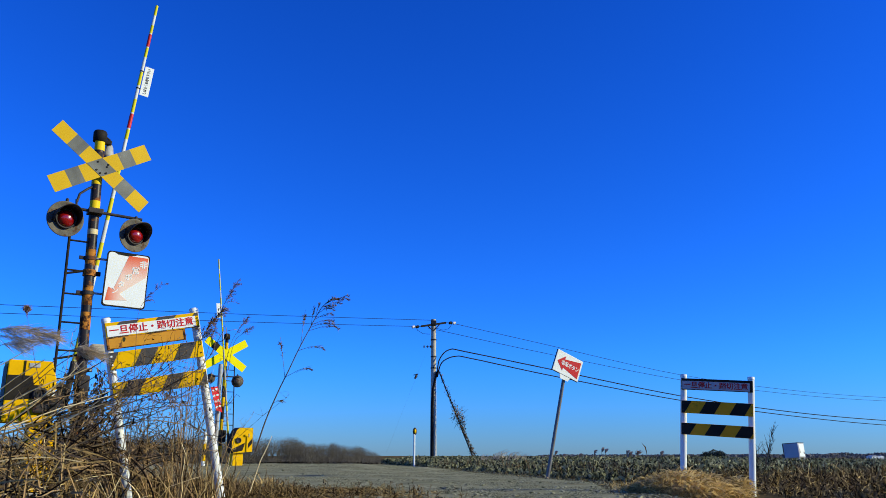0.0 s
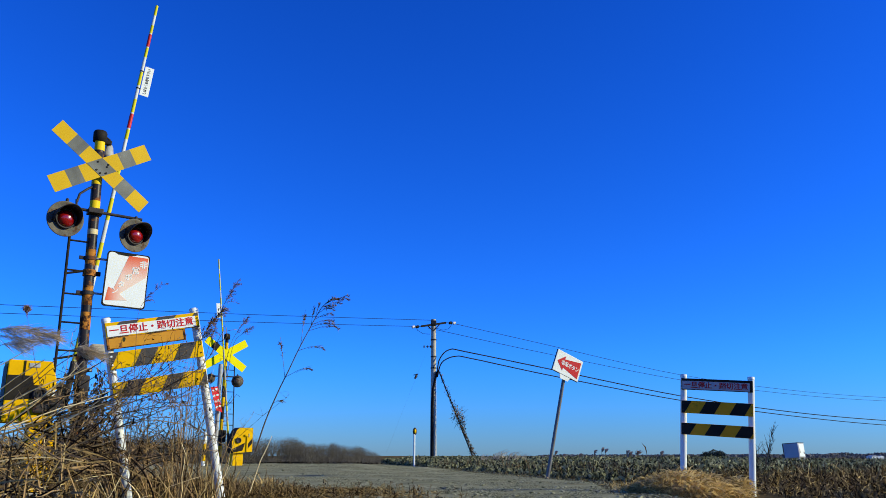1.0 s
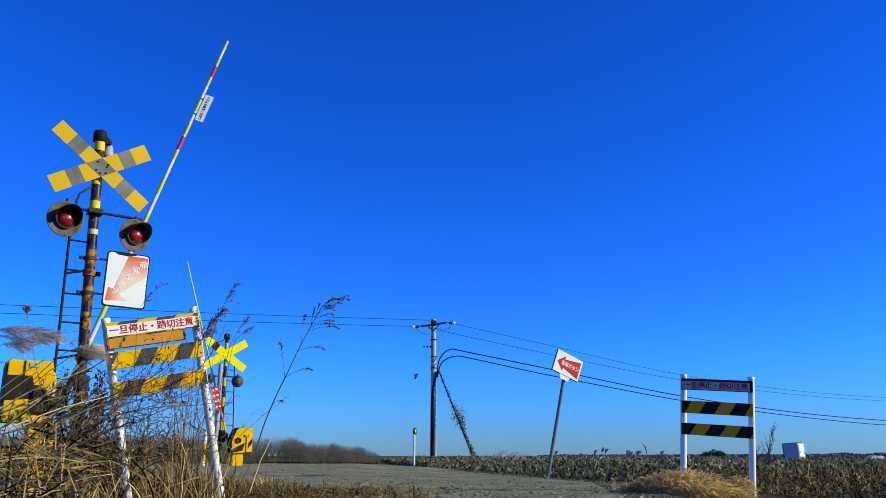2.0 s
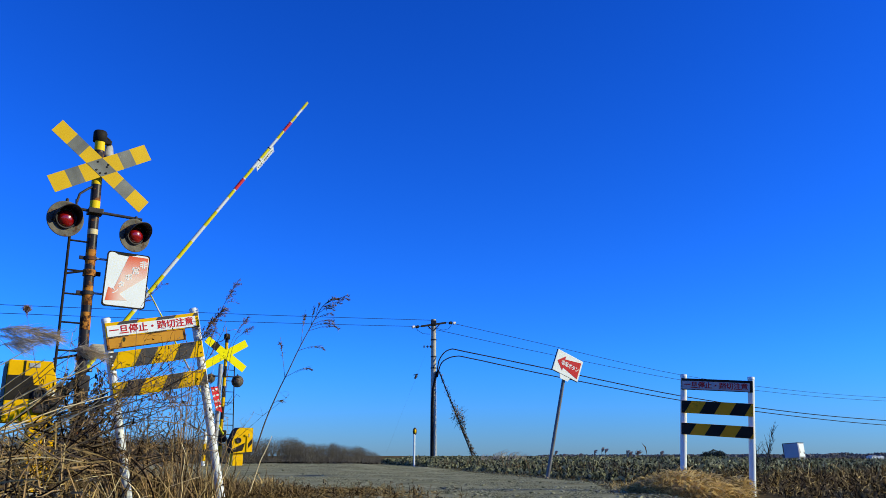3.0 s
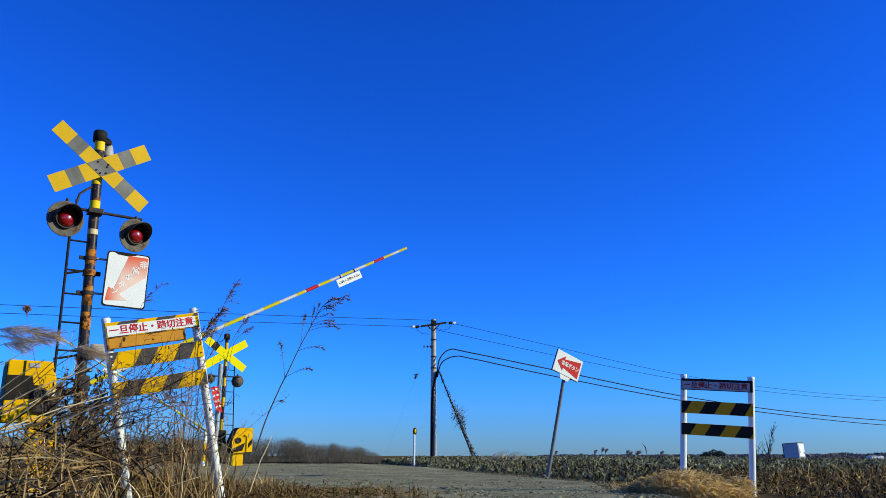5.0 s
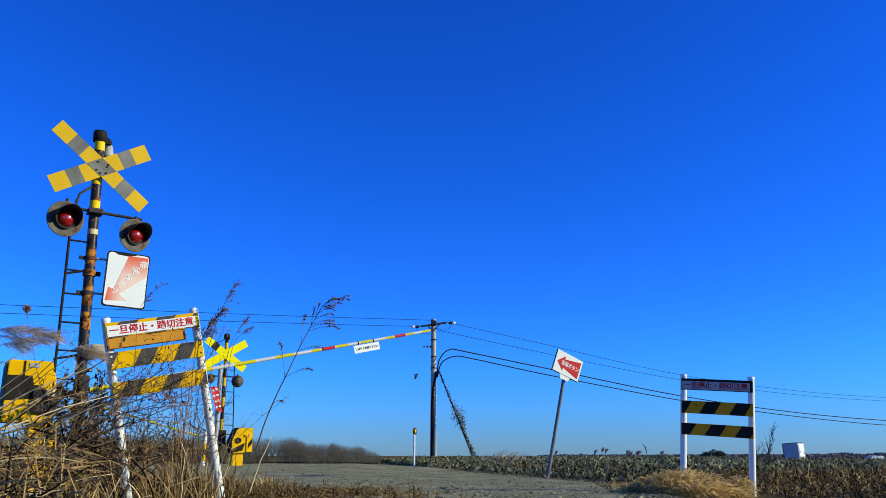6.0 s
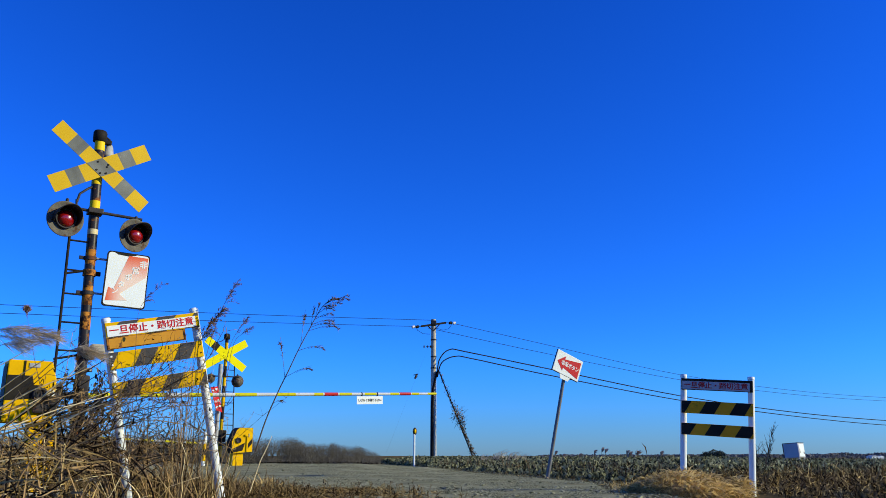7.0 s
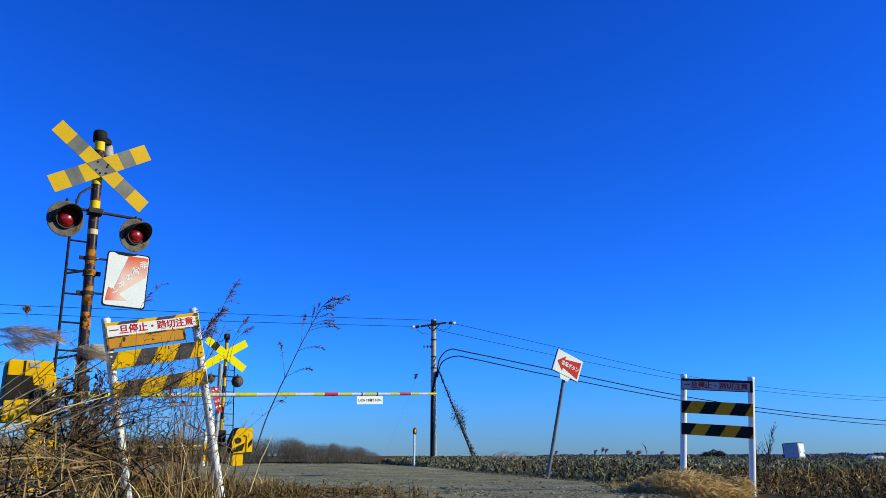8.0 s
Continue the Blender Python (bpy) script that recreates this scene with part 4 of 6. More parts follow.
def wires():
    L1 = "thin dark overhead wire strung from the pole"
    wire("overhead_wire", [(-0.604, 41.900, 7.424), (-1.170, 41.600, 7.404), (-7.692, 37.500, 6.924), (-13.214, 34.200, 6.592), (-17.617, 31.000, 6.245), (-21.609, 28.500, 5.998)], 0.012, L1)
    wire("overhead_wire", [(-1.601, 41.200, 6.993), (-7.633, 37.300, 6.536), (-13.102, 34.000, 6.196), (-17.569, 31.000, 5.904), (-21.546, 28.500, 5.662)], 0.012, L1)
    wire("overhead_wire", [(0.580, 42.400, 7.337), (5.923, 47.000, 6.87), (16.224, 55.000, 5.85), (26.503, 61.000, 5.238), (36.964, 67.000, 5.104), (51.438, 75.000, 5.244)], 0.013, L1)
    wire("overhead_wire", [(-0.513, 42.000, 6.968), (-0.272, 42.100, 6.934), (5.906, 47.000, 6.34), (16.198, 55.000, 5.5), (26.470, 61.000, 4.941), (36.924, 67.000, 4.825), (51.401, 75.000, 5.037)], 0.013, L1)
    L2 = "thick black cable bending away from the pole"
    wire("cable", [(-0.296, 41.800, 4.638), (-0.179, 41.800, 5.348), (0.362, 42.200, 5.906), (1.412, 43.000, 5.856), (6.609, 47.500, 5.377), (16.303, 55.000, 4.384), (26.330, 61.000, 3.62), (36.716, 67.000, 3.23), (51.075, 75.000, 3.03)], 0.031, L2)
    wire("cable", [(-0.296, 41.800, 4.403), (-0.059, 41.800, 5.170), (0.662, 42.200, 5.545), (1.715, 43.000, 5.488), (6.596, 47.500, 5.009), (16.280, 55.000, 4.080), (26.297, 61.000, 3.33), (36.664, 67.000, 2.86), (51.004, 75.000, 2.63)], 0.031, L2)


def guy_wires():
    a, b = Vector((-0.238, 41.900, 4.796)), Vector((1.577, 41.500, 0.395))
    th = thing("guy_wire", Matrix.Translation(b), "guy wire of the pole overgrown with a withered vine", "guy wire")
    bm = bmesh.new()
    tube(bm, [(0, 0, -0.2), a - b], 0.03, 6)
    part("stay", bm, M_CABLE, th)
    rng = random.Random(11)
    s = Strands()
    for k in range(800):
        t = rng.choice((rng.random() ** 1.3 * 0.5, rng.gauss(0.45, 0.1), rng.random() * 0.95))
        t = min(0.97, max(0.0, t))
        dens = 0.22 + 0.85 * math.exp(-((t - 0.47) / 0.12) ** 2) + 0.25 * math.exp(-((t - 0.76) / 0.05) ** 2) + 0.25 * math.exp(-(t / 0.12) ** 2)
        p = (a - b) * t
        off = Vector((rng.uniform(-1.2, 1.7), rng.uniform(-1.5, 1.5), rng.uniform(-1.5, 1.5))) * 0.2 * dens
        d = Vector((rng.gauss(0, 1), rng.gauss(0, 1), rng.gauss(-0.3, 1))).normalized() * rng.uniform(0.04, 0.11)
        s.blade([p + off, p + off + d * .5, p + off + d], rng.uniform(0.018, 0.055))
        if k % 5 == 0:
            s.stem([p, p + off * .7 + d * .2, p + off * 1.5 + d], 0.009, 0.004)
    for sh in (0, 2.6):
        s.stem([(a - b) * (i / 40) * 0.98 + Vector((0.06 * math.cos(i * .8 + sh), 0.06 * math.sin(i * .8 + sh), 0)) for i in range(41)], 0.013, 0.008)
    s.done("vine", M_TWIG, th)
    c, d = Vector((-0.510, 41.800, 6.665)), Vector((-2.702, 39.000, 0.790))
    th = thing("guy_wire", Matrix.Translation(d), "thin guy wire with a small insulator", "guy wire")
    bm = bmesh.new()
    tube(bm, [(0, 0, -0.2), c - d], 0.0016, 5)
    part("stay", bm, M_DARKSTEEL, th)
    bm = bmesh.new()
    q = (c - d) * 0.605
    tube(bm, [q - (c - d).normalized() * .16, q - (c - d).normalized() * .1, q + (c - d).normalized() * .1, q + (c - d).normalized() * .16], [.02, .055, .055, .02], 10)
    tube(bm, [q + Vector((-.13, 0, .06)), q + Vector((.12, 0, .12))], 0.025, 6)
    tube(bm, [q + Vector((-.1, 0, -.1)), q + Vector((.08, 0, -.02))], 0.02, 6)
    part("insulator", bm, M_DARKSTEEL, th)


near_warning_post()
far_warning_post()
emergency_post()
striped_stake()
caution_fence(pose(-2.774, 7.418, 1.753, -2.1, -11.94, 29.97) @ Matrix.Translation((0, 0, -1.66)), 1.66, -0.15, (0.205, 0.058), M_BLACKISH, True,
              "white-posted caution fence with sunlit yellow-black boards, leaning", None, 0.42)
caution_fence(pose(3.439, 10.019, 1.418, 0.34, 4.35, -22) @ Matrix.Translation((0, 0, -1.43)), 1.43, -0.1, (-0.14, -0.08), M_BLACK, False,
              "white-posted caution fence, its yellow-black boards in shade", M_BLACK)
arrow_sign()
marker_post()
equipment_box()
utility_pole()
wires()
guy_wires()


# ---- plants ----
def stuff(s, name, material, label, category):
    return tagged(s.done(name, material), label, category, kind="stuff")


def crooked(p, az, lean, length, rng, n=7, bend=16):
    """A stem that changes its way a little at every knot."""
    p = Vector(p)
    pts = [p.copy()]
    for _ in range(n):
        az += rng.gauss(0, bend)
        lean += rng.gauss(0, bend)
        a, th = radians(az), radians(lean)
        p = p + Vector((math.cos(a) * math.sin(th), math.sin(a) * math.sin(th), math.cos(th))) * (length / n)
        p.z = max(p.z, 0.03)
        pts.append(p.copy())
    return pts


def branchy(s, p, az, lean, length, r, rng, twigs, spread=1.0):
    """A dead weed stalk with side twigs that fork once."""
    pts = crooked(p, az, lean + rng.uniform(0, 14), length, rng, 5, 11)
    s.stem(pts, r, r * 0.45)
    for _ in range(twigs):
        i = rng.randint(1, 5)
        q = pts[i]
        a2, l2 = rng.uniform(0, 360), rng.uniform(0.12, 0.38) * length * spread
        tw = arc(q, a2, rng.uniform(20, 80), l2, 3, rng.uniform(-30, 35))
        s.stem(tw, r * 0.45, r * 0.2)
        if rng.random() < 0.6:
            s.stem(arc(tw[2], rng.uniform(0, 360), rng.uniform(10, 95), l2 * 0.5, 2, 10), r * 0.28, r * 0.15)


def broken(p, az, lean, length, rng):
    """A dry stalk, often snapped: its upper piece hangs off at another angle."""
    if rng.random() < 0.45:
        return arc(p, az, lean, length, 5, rng.uniform(-10, 35))
    a = arc(p, az, lean, length * rng.uniform(0.45, 0.7), 3, rng.uniform(-8, 12))
    return a + arc(a[-1], az + rng.gauss(0, 45), lean + rng.uniform(25, 95), length * rng.uniform(0.25, 0.5), 3, rng.uniform(-10, 20))[1:]


def curl(s, q, rng, size):
    """A withered leaf, rolled up and hanging from q."""
    s.blade(crooked(q, rng.uniform(0, 360), rng.uniform(70, 165), size, rng, 3, 40), size * rng.uniform(0.22, 0.42))


def thicket():
    rng = random.Random(21)
    twig, stem, straw, cane, mould = Strands(), Strands(), Strands(), Strands(), Strands()
    def spot(k0, k1, y0, y1):
        y = y0 + (y1 - y0) * rng.random()
        k = k0 + (k1 - k0) * rng.random()
        return Vector((-k * y, y, 0.05)), k
    # brown weeds at the foot, mostly behind the fence
    for n, k0, k1, y0, y1, h0, h1 in ((56, 0.25, 0.44, 7.7, 9.6, 0.18, 0.36), (26, 0.26, 0.42, 6.4, 7.4, 0.14, 0.3), (90, 0.42, 0.62, 5.8, 8.2, 0.25, 0.5), (60, 0.17, 0.28, 8.0, 9.4, 0.08, 0.18)):
        for _ in range(n):
            p, k = spot(k0, k1, y0, y1)
            branchy(stem if rng.random() < 0.5 else twig, p, rng.uniform(0, 360), rng.uniform(0, 32), rng.uniform(h0, h1), rng.uniform(0.003, 0.0055), rng, rng.randint(2, 6))
            for _k in range(2):
                q = p + Vector((rng.gauss(0, .08), rng.gauss(0, .08), 0))
                rng.choice((straw, stem, stem, twig, twig, twig)).blade(arc(q, rng.uniform(0, 360), rng.uniform(5, 75), rng.uniform(h0, h1) * 0.8, 4, rng.uniform(0, 60)), rng.uniform(0.005, 0.011))
    for _ in range(1100):                       # withered leaves and litter low down
        p, k = spot(0.25, 0.62, 7.6, 9.8)
        p.z = 0.06 + 0.26 * rng.random() ** 1.6 * min(1.0, 0.35 + (k - 0.25) * 4)
        mould.blade(arc(p, rng.uniform(0, 360), rng.uniform(30, 150), rng.uniform(0.04, 0.1), 2, 30), rng.uniform(0.012, 0.035))
    # arching brambles between the fence posts
    for _ in range(42):
        right = rng.random() < 0.5
        p, k = spot(0.38, 0.5, 6.7, 7.9) if right else spot(0.31, 0.42, 6.7, 7.6)
        pts = arc(p, rng.gauss(0 if right else 180, 45), rng.uniform(0, 18), rng.uniform(0.75, 1.2), 10, rng.uniform(60, 130))
        twig.stem(pts, rng.uniform(0.0055, 0.009), 0.003)
        for _k in range(5):
            q = pts[rng.randint(4, 10)]
            t2 = crooked(q, rng.uniform(0, 360), rng.uniform(20, 120), rng.uniform(0.1, 0.34), rng, 5, 24)
            twig.stem(t2, 0.0044, 0.002)
            twig.stem(crooked(t2[2], rng.uniform(0, 360), rng.uniform(20, 120), rng.uniform(0.05, 0.14), rng, 3, 24), 0.0019, 0.0011)
            if rng.random() < 0.4:
                curl(rng.choice((twig, mould)), t2[-1], rng, rng.uniform(0.03, 0.07))
    for _ in range(44):                         # crooked bramble canes crossing each other
        p, k = spot(0.3, 0.46, 6.9, 7.9)
        p.z = rng.uniform(0.05, 0.5)
        pts = crooked(p, rng.uniform(0, 360), rng.uniform(15, 80), rng.uniform(0.4, 0.8), rng, 8, 17)
        (twig if rng.random() < 0.75 else stem).stem(pts, rng.uniform(0.0042, 0.0072), 0.0024)
        for _k in range(4):
            t2 = crooked(pts[rng.randint(2, 8)], rng.uniform(0, 360), rng.uniform(20, 120), rng.uniform(0.08, 0.26), rng, 4, 25)
            twig.stem(t2, 0.0025, 0.0012)
    for _ in range(30):                         # canes sweeping along the fence
        p, k = spot(0.40, 0.5, 6.3, 7.1)
        p.z = rng.uniform(0.4, 0.85)
        az = rng.gauss(5, 22)
        pts = crooked(p, az, rng.uniform(50, 92), rng.uniform(0.6, 1.2), rng, 9, 9)
        twig.stem(pts, rng.uniform(0.004, 0.007), 0.0022)
        for _k in range(8):
            t2 = crooked(pts[rng.randint(2, 9)], az + rng.gauss(0, 60), rng.uniform(20, 130), rng.uniform(0.06, 0.26), rng, 4, 25)
            twig.stem(t2, 0.003, 0.0014)
    for _ in range(44):                         # fine twigs close before the rails
        u = rng.random()
        p = Vector((-2.95 + 0.8 * u, 7.0 + 0.48 * u + rng.uniform(-0.05, 0.1), rng.uniform(0.75, 1.2)))
        pts = crooked(p, rng.gauss(30, 70), rng.uniform(20, 110), rng.uniform(0.2, 0.5), rng, 6, 15)
        twig.stem(pts, rng.uniform(0.0022, 0.004), 0.0012)
        for _k in range(5):
            t2 = crooked(pts[rng.randint(1, 6)], rng.uniform(0, 360), rng.uniform(20, 120), rng.uniform(0.06, 0.18), rng, 3, 25)
            twig.stem(t2, 0.002, 0.001)
            if rng.random() < 0.5:
                curl(twig, t2[-1], rng, rng.uniform(0.025, 0.05))
    for _ in range(150):                        # curled leaves left on the brambles
        p, k = spot(0.33, 0.48, 6.0, 7.2)
        p.z = rng.uniform(0.3, 0.95)
        curl(twig, p, rng, rng.uniform(0.03, 0.07))
    for _ in range(24):                         # tall fine weeds at the fence's road end
        p = Vector((rng.gauss(-2.1, 0.09), rng.gauss(6.75, 0.12), 0.05))
        branchy(twig, p, rng.gauss(110, 50), rng.uniform(0, 6), rng.uniform(0.85, 1.35), 0.0026, rng, 20, 0.25)
    for _ in range(16):
        p = Vector((rng.gauss(-1.85, 0.1), rng.gauss(6.7, 0.12), 0.05))
        branchy(stem, p, rng.gauss(60, 60), rng.uniform(0, 10), rng.uniform(0.3, 0.6), 0.0032, rng, 5, 0.4)
    # broken reed stalks thrown across each other
    def heap(k):
        """How high the dead stalks lie at that slope from the road."""
        return float(np.interp(k, (0.36, 0.42, 0.47, 0.52, 0.58), (0.3, 0.48, 0.63, 0.72, 0.75)))
    for i in range(108):
        p, k = spot(0.435, 0.64, 4.7, 6.7)
        top = heap(k) * rng.uniform(0.7, 1.08)
        lean = rng.choice((rng.uniform(5, 40), rng.uniform(40, 88), rng.uniform(60, 100)))
        p.z = rng.uniform(0.03, 0.75) * top
        length = min(rng.uniform(0.35, 1.0), max(0.15, (top - p.z) / max(0.12, math.cos(radians(min(lean, 85))))))
        az = rng.choice((rng.gauss(10, 40), rng.gauss(185, 40), rng.uniform(0, 360)))
        if math.cos(radians(az)) > 0:
            length = min(length, max(0.2, (k - 0.41) * p.y / max(0.2, math.sin(radians(lean)))))
        pts = broken(p, az, lean, length, rng)
        (cane, twig, stem, twig)[i % 4].stem(pts, rng.uniform(0.0036, 0.0082), 0.003)
        for _k in range(2):
            q = pts[rng.randint(1, 5)]
            rng.choice((straw, stem, twig)).blade(crooked(q, az + rng.gauss(0, 70), rng.uniform(30, 130), rng.uniform(0.08, 0.24), rng, 4, 9), rng.uniform(0.005, 0.01))
    for _ in range(34):                         # withered vines grown up round the warning post's foot
        p = Vector((-3.6 + rng.gauss(0, 0.11), 8.02 + rng.gauss(0, 0.1), 0.05))
        pts = crooked(p, rng.uniform(0, 360), rng.uniform(0, 9), rng.uniform(0.7, 1.3), rng, 9, 9)
        twig.stem(pts, rng.uniform(0.004, 0.007), 0.002)
        for q in pts[3:]:
            for _k in range(5):
                curl(mould, q + Vector((rng.gauss(0, .03), rng.gauss(0, .03), rng.gauss(0, .04))), rng, rng.uniform(0.035, 0.085))
            twig.stem(crooked(q, rng.uniform(0, 360), rng.uniform(30, 130), rng.uniform(0.1, 0.35), rng, 4, 20), 0.003, 0.0014)
    for i in range(42):                         # long pale stalks thrown slantwise over the heap
        p, k = spot(0.5, 0.7, 4.9, 6.2)
        p.z = rng.uniform(0.1, 0.7)
        reach = min(rng.uniform(0.5, 1.15), (k - 0.4) * p.y)
        (cane, stem, cane, twig)[i % 4].stem(crooked(p, rng.gauss(5, 18), rng.gauss(56, 10), reach, rng, 5, 5), rng.uniform(0.0045, 0.0085), 0.003)
    for i in range(14):                         # and others fallen the opposite way
        p, k = spot(0.47, 0.58, 5.4, 6.3)
        p.z = heap(k) * rng.uniform(0.75, 0.95)
        (cane, stem, twig)[i % 3].stem(crooked(p, rng.gauss(0, 14), rng.gauss(118, 8), rng.uniform(0.4, 0.85), rng, 5, 5), rng.uniform(0.004, 0.0075), 0.003)
    for _ in range(95):                        # torn leaf ribbons
        p, k = spot(0.44, 0.66, 4.7, 7.0)
        p.z = rng.random() * heap(k) * 0.95
        rng.choice((straw, straw, stem, twig)).blade(crooked(p, rng.uniform(0, 360), rng.uniform(15, 130), rng.uniform(0.12, 0.36), rng, 5, 10), rng.uniform(0.006, 0.016))
    for _ in range(1300):                       # dead leaves in the mass behind the gate
        p, k = spot(0.36, 0.66, 9.3, 11.2)
        p.z = 0.03 + 0.56 * rng.random() ** 1.2
        curl(rng.choice((twig, mould, mould)), p, rng, rng.uniform(0.05, 0.12))
    for _ in range(110):
        p, k = spot(0.34, 0.64, 9.3, 11.0)
        branchy(twig, p, rng.uniform(0, 360), rng.uniform(0, 40), rng.uniform(0.3, 0.6), rng.uniform(0.004, 0.007), rng, 7)
    for _ in range(420):                        # dead leaves caught in the heap
        p, k = spot(0.43, 0.68, 5.2, 7.6)
        p.z = 0.03 + rng.random() ** 1.6 * heap(k) * 0.8
        curl(rng.choice((twig, mould)), p, rng, rng.uniform(0.03, 0.085))
    for _ in range(75):                        # dark stalks deep inside
        p, k = spot(0.42, 0.66, 6.4, 8.2)
        p.z = rng.random() * heap(k) * 0.55
        twig.stem(crooked(p, rng.uniform(0, 360), rng.uniform(5, 80), rng.uniform(0.25, 0.55), rng, 6, 20), rng.uniform(0.004, 0.008), 0.002)
    for _ in range(44):                         # loose pale stalks across the brambles
        p, k = spot(0.27, 0.53, 5.8, 7.4)
        cane.stem(crooked(p, rng.uniform(0, 360), rng.uniform(5, 65), rng.uniform(0.3, 0.65), rng, 6, 10), rng.uniform(0.0024, 0.0052), 0.0016)
    twig.stem([(-1.918, 7.400, 0.689), (-1.826, 7.400, 0.695), (-1.741, 7.400, 0.659), (-1.707, 7.400, 0.609)], 0.0022, 0.0012)
    # single pale stalks at the road end of the fence
    cane.stem([(-1.982, 8.400, 0.018), (-1.944, 8.400, 0.149), (-1.915, 8.400, 0.249), (-1.872, 8.400, 0.394), (-1.810, 8.400, 0.529), (-1.769, 8.400, 0.642)], 0.006, 0.003)
    cane.stem([(-2.291, 8.400, 0.018), (-2.261, 8.400, 0.160), (-2.241, 8.400, 0.288), (-2.204, 8.400, 0.416), (-2.171, 8.400, 0.529), (-2.148, 8.400, 0.625)], 0.006, 0.003)
    stuff(mould, "withered_leaves", M_MOULD, "brown withered leaves and litter under the brambles", "leaves")
    stuff(cane, "broken_reed_stalks", M_CANE, "pale broken reed stalks leaning across the brambles", "reeds")
    stuff(twig, "dead_brambles", M_TWIG, "tangled dark leafless brambles round the fence", "weeds")
    stuff(stem, "dead_weed_stalks", M_STEM, "broken brown dead weed stalks at the roadside", "weeds")
    stuff(straw, "dry_grass", M_DRY, "long pale dry grass blades bent over the brambles", "grass")


def low_weeds():
    rng = random.Random(31)
    brown, straw, tan, dark = Strands(), Strands(), Strands(), Strands()
    for _ in range(1500):                       # along the road's near and left edge
        y = rng.uniform(7.6, 17)
        a, _b = road_edges(y)
        x = a + rng.gauss(-0.1, 0.45) - abs(rng.gauss(0, 1.2))
        if y < 10.6 and rng.random() < 0.5:
            x = rng.uniform(-2.4, 0.3)
            y = rng.uniform(7.9, 10.2) - 0.5 * max(0, x + 0.6)
        h = rng.uniform(0.03, 0.11) * (1.6 if x < a - 0.6 else 1.0)
        if rng.random() < 0.5:
            branchy(brown, (x, y, 0), rng.uniform(0, 360), rng.uniform(0, 35), h * rng.choice((0.8, 1.0, 1.7)), 0.004, rng, 3)
        else:
            for _k in range(3):
                (straw if rng.random() < 0.08 else brown).blade(arc((x + rng.gauss(0, .05), y + rng.gauss(0, .05), 0), rng.uniform(0, 360), rng.uniform(25, 85), h * 1.3, 3, rng.uniform(0, 50)), rng.uniform(0.006, 0.014))
    for _ in range(6500):                       # flat litter along the verge
        y = rng.uniform(7.9, 10.4)
        x = rng.uniform(-2.9, 0.1) - 0.35 * (y - 8)
        if rng.random() < (x + 1.2) * 0.7:
            continue
        (straw if rng.random() < 0.16 else brown).blade(arc((x, y, rng.uniform(0.015, 0.06)), rng.uniform(0, 360), rng.uniform(55, 100), rng.uniform(0.04, 0.13), 3, rng.uniform(-10, 20)), rng.uniform(0.003, 0.009))
    for _ in range(1500):                       # the verge behind the left fence, out to the far gate
        y = rng.uniform(9, 30)
        a, _b = road_edges(y)
        x = a - rng.random() ** 1.5 * 0.42 * y
        up = rise(x, y)
        h = rng.uniform(0.1, 0.32) * float(np.interp(y, (9, 16), (0.4, 1.0)))
        if rng.random() < 0.4:
            branchy(brown, (x, y, up), rng.uniform(0, 360), rng.uniform(0, 35), h * 1.3, 0.006, rng, 4)
        else:
            for _k in range(3):
                straw.blade(arc((x + rng.gauss(0, .1), y + rng.gauss(0, .1), up), rng.uniform(0, 360), rng.uniform(5, 70), h, 3, rng.uniform(0, 50)), rng.uniform(0.012, 0.025))
    for _ in range(700):                        # thin dry fringe on the road's far side
        y = 11 + 22 * rng.random() ** 1.4
        _a, e = road_edges(y)
        straw.blade(arc((e + rng.gauss(0.05, 0.12), y, 0), rng.uniform(0, 360), rng.uniform(10, 80), rng.uniform(0.05, 0.13), 2, rng.uniform(0, 40)), rng.uniform(0.01, 0.022))
    for _ in range(3600):                       # rough weeds round the right fence
        y = rng.uniform(8.4, 15)
        x = rng.uniform(3.0, 0.64 * y)
        if y < 9.95 and x < 0.412 * y:
            continue
        h = rng.uniform(0.09, 0.25) * min(1.0, 0.55 + 0.4 * (x - 3.0))
        if x < 4.4 and y < 10.4:
            h *= 0.5
        r = rng.random()
        if r < 0.27:
            branchy(brown, (x, y, 0), rng.uniform(0, 360), rng.uniform(0, 30), h * 1.15, 0.005, rng, 5)
        else:
            kindred = straw if r < 0.4 else tan if r < 0.47 else brown
            for _k in range(7):
                q = Vector((x + rng.gauss(0, .08), y + rng.gauss(0, .08), h * rng.random() ** 0.7))
                if rng.random() < 0.6:
                    curl(kindred, q, rng, rng.uniform(0.025, 0.06))
                else:
                    kindred.blade(crooked(q, rng.uniform(0, 360), rng.uniform(20, 95), h * 0.7, rng, 4, 14), rng.uniform(0.006, 0.015))
    for cx, cy, rx, ry, n, hh in ((2.78, 9.6, 0.5, 0.4, 7600, 0.38), (2.42, 9.75, 0.3, 0.3, 1500, 0.26), (3.2, 9.5, 0.28, 0.25, 900, 0.2), (3.56, 9.9, 0.13, 0.2, 420, 0.32), (3.95, 10.7, 0.5, 0.4, 90, 0.28)):
        for _ in range(n):
            t, q = rng.uniform(0, 6.28), math.sqrt(rng.random())
            x, y = cx + rx * q * math.cos(t), cy + ry * q * math.sin(t)
            h = hh * (1.05 - 0.55 * q * q) * rng.uniform(0.6, 1.1)
            z = h * 0.78 * rng.random() ** 0.6 - 0.06
            tan.blade(arc((x, y, z), rng.gauss(-60, 90), rng.uniform(5, 65), rng.uniform(0.08, 0.19), 4, rng.uniform(50, 140)), rng.uniform(0.006, 0.013))
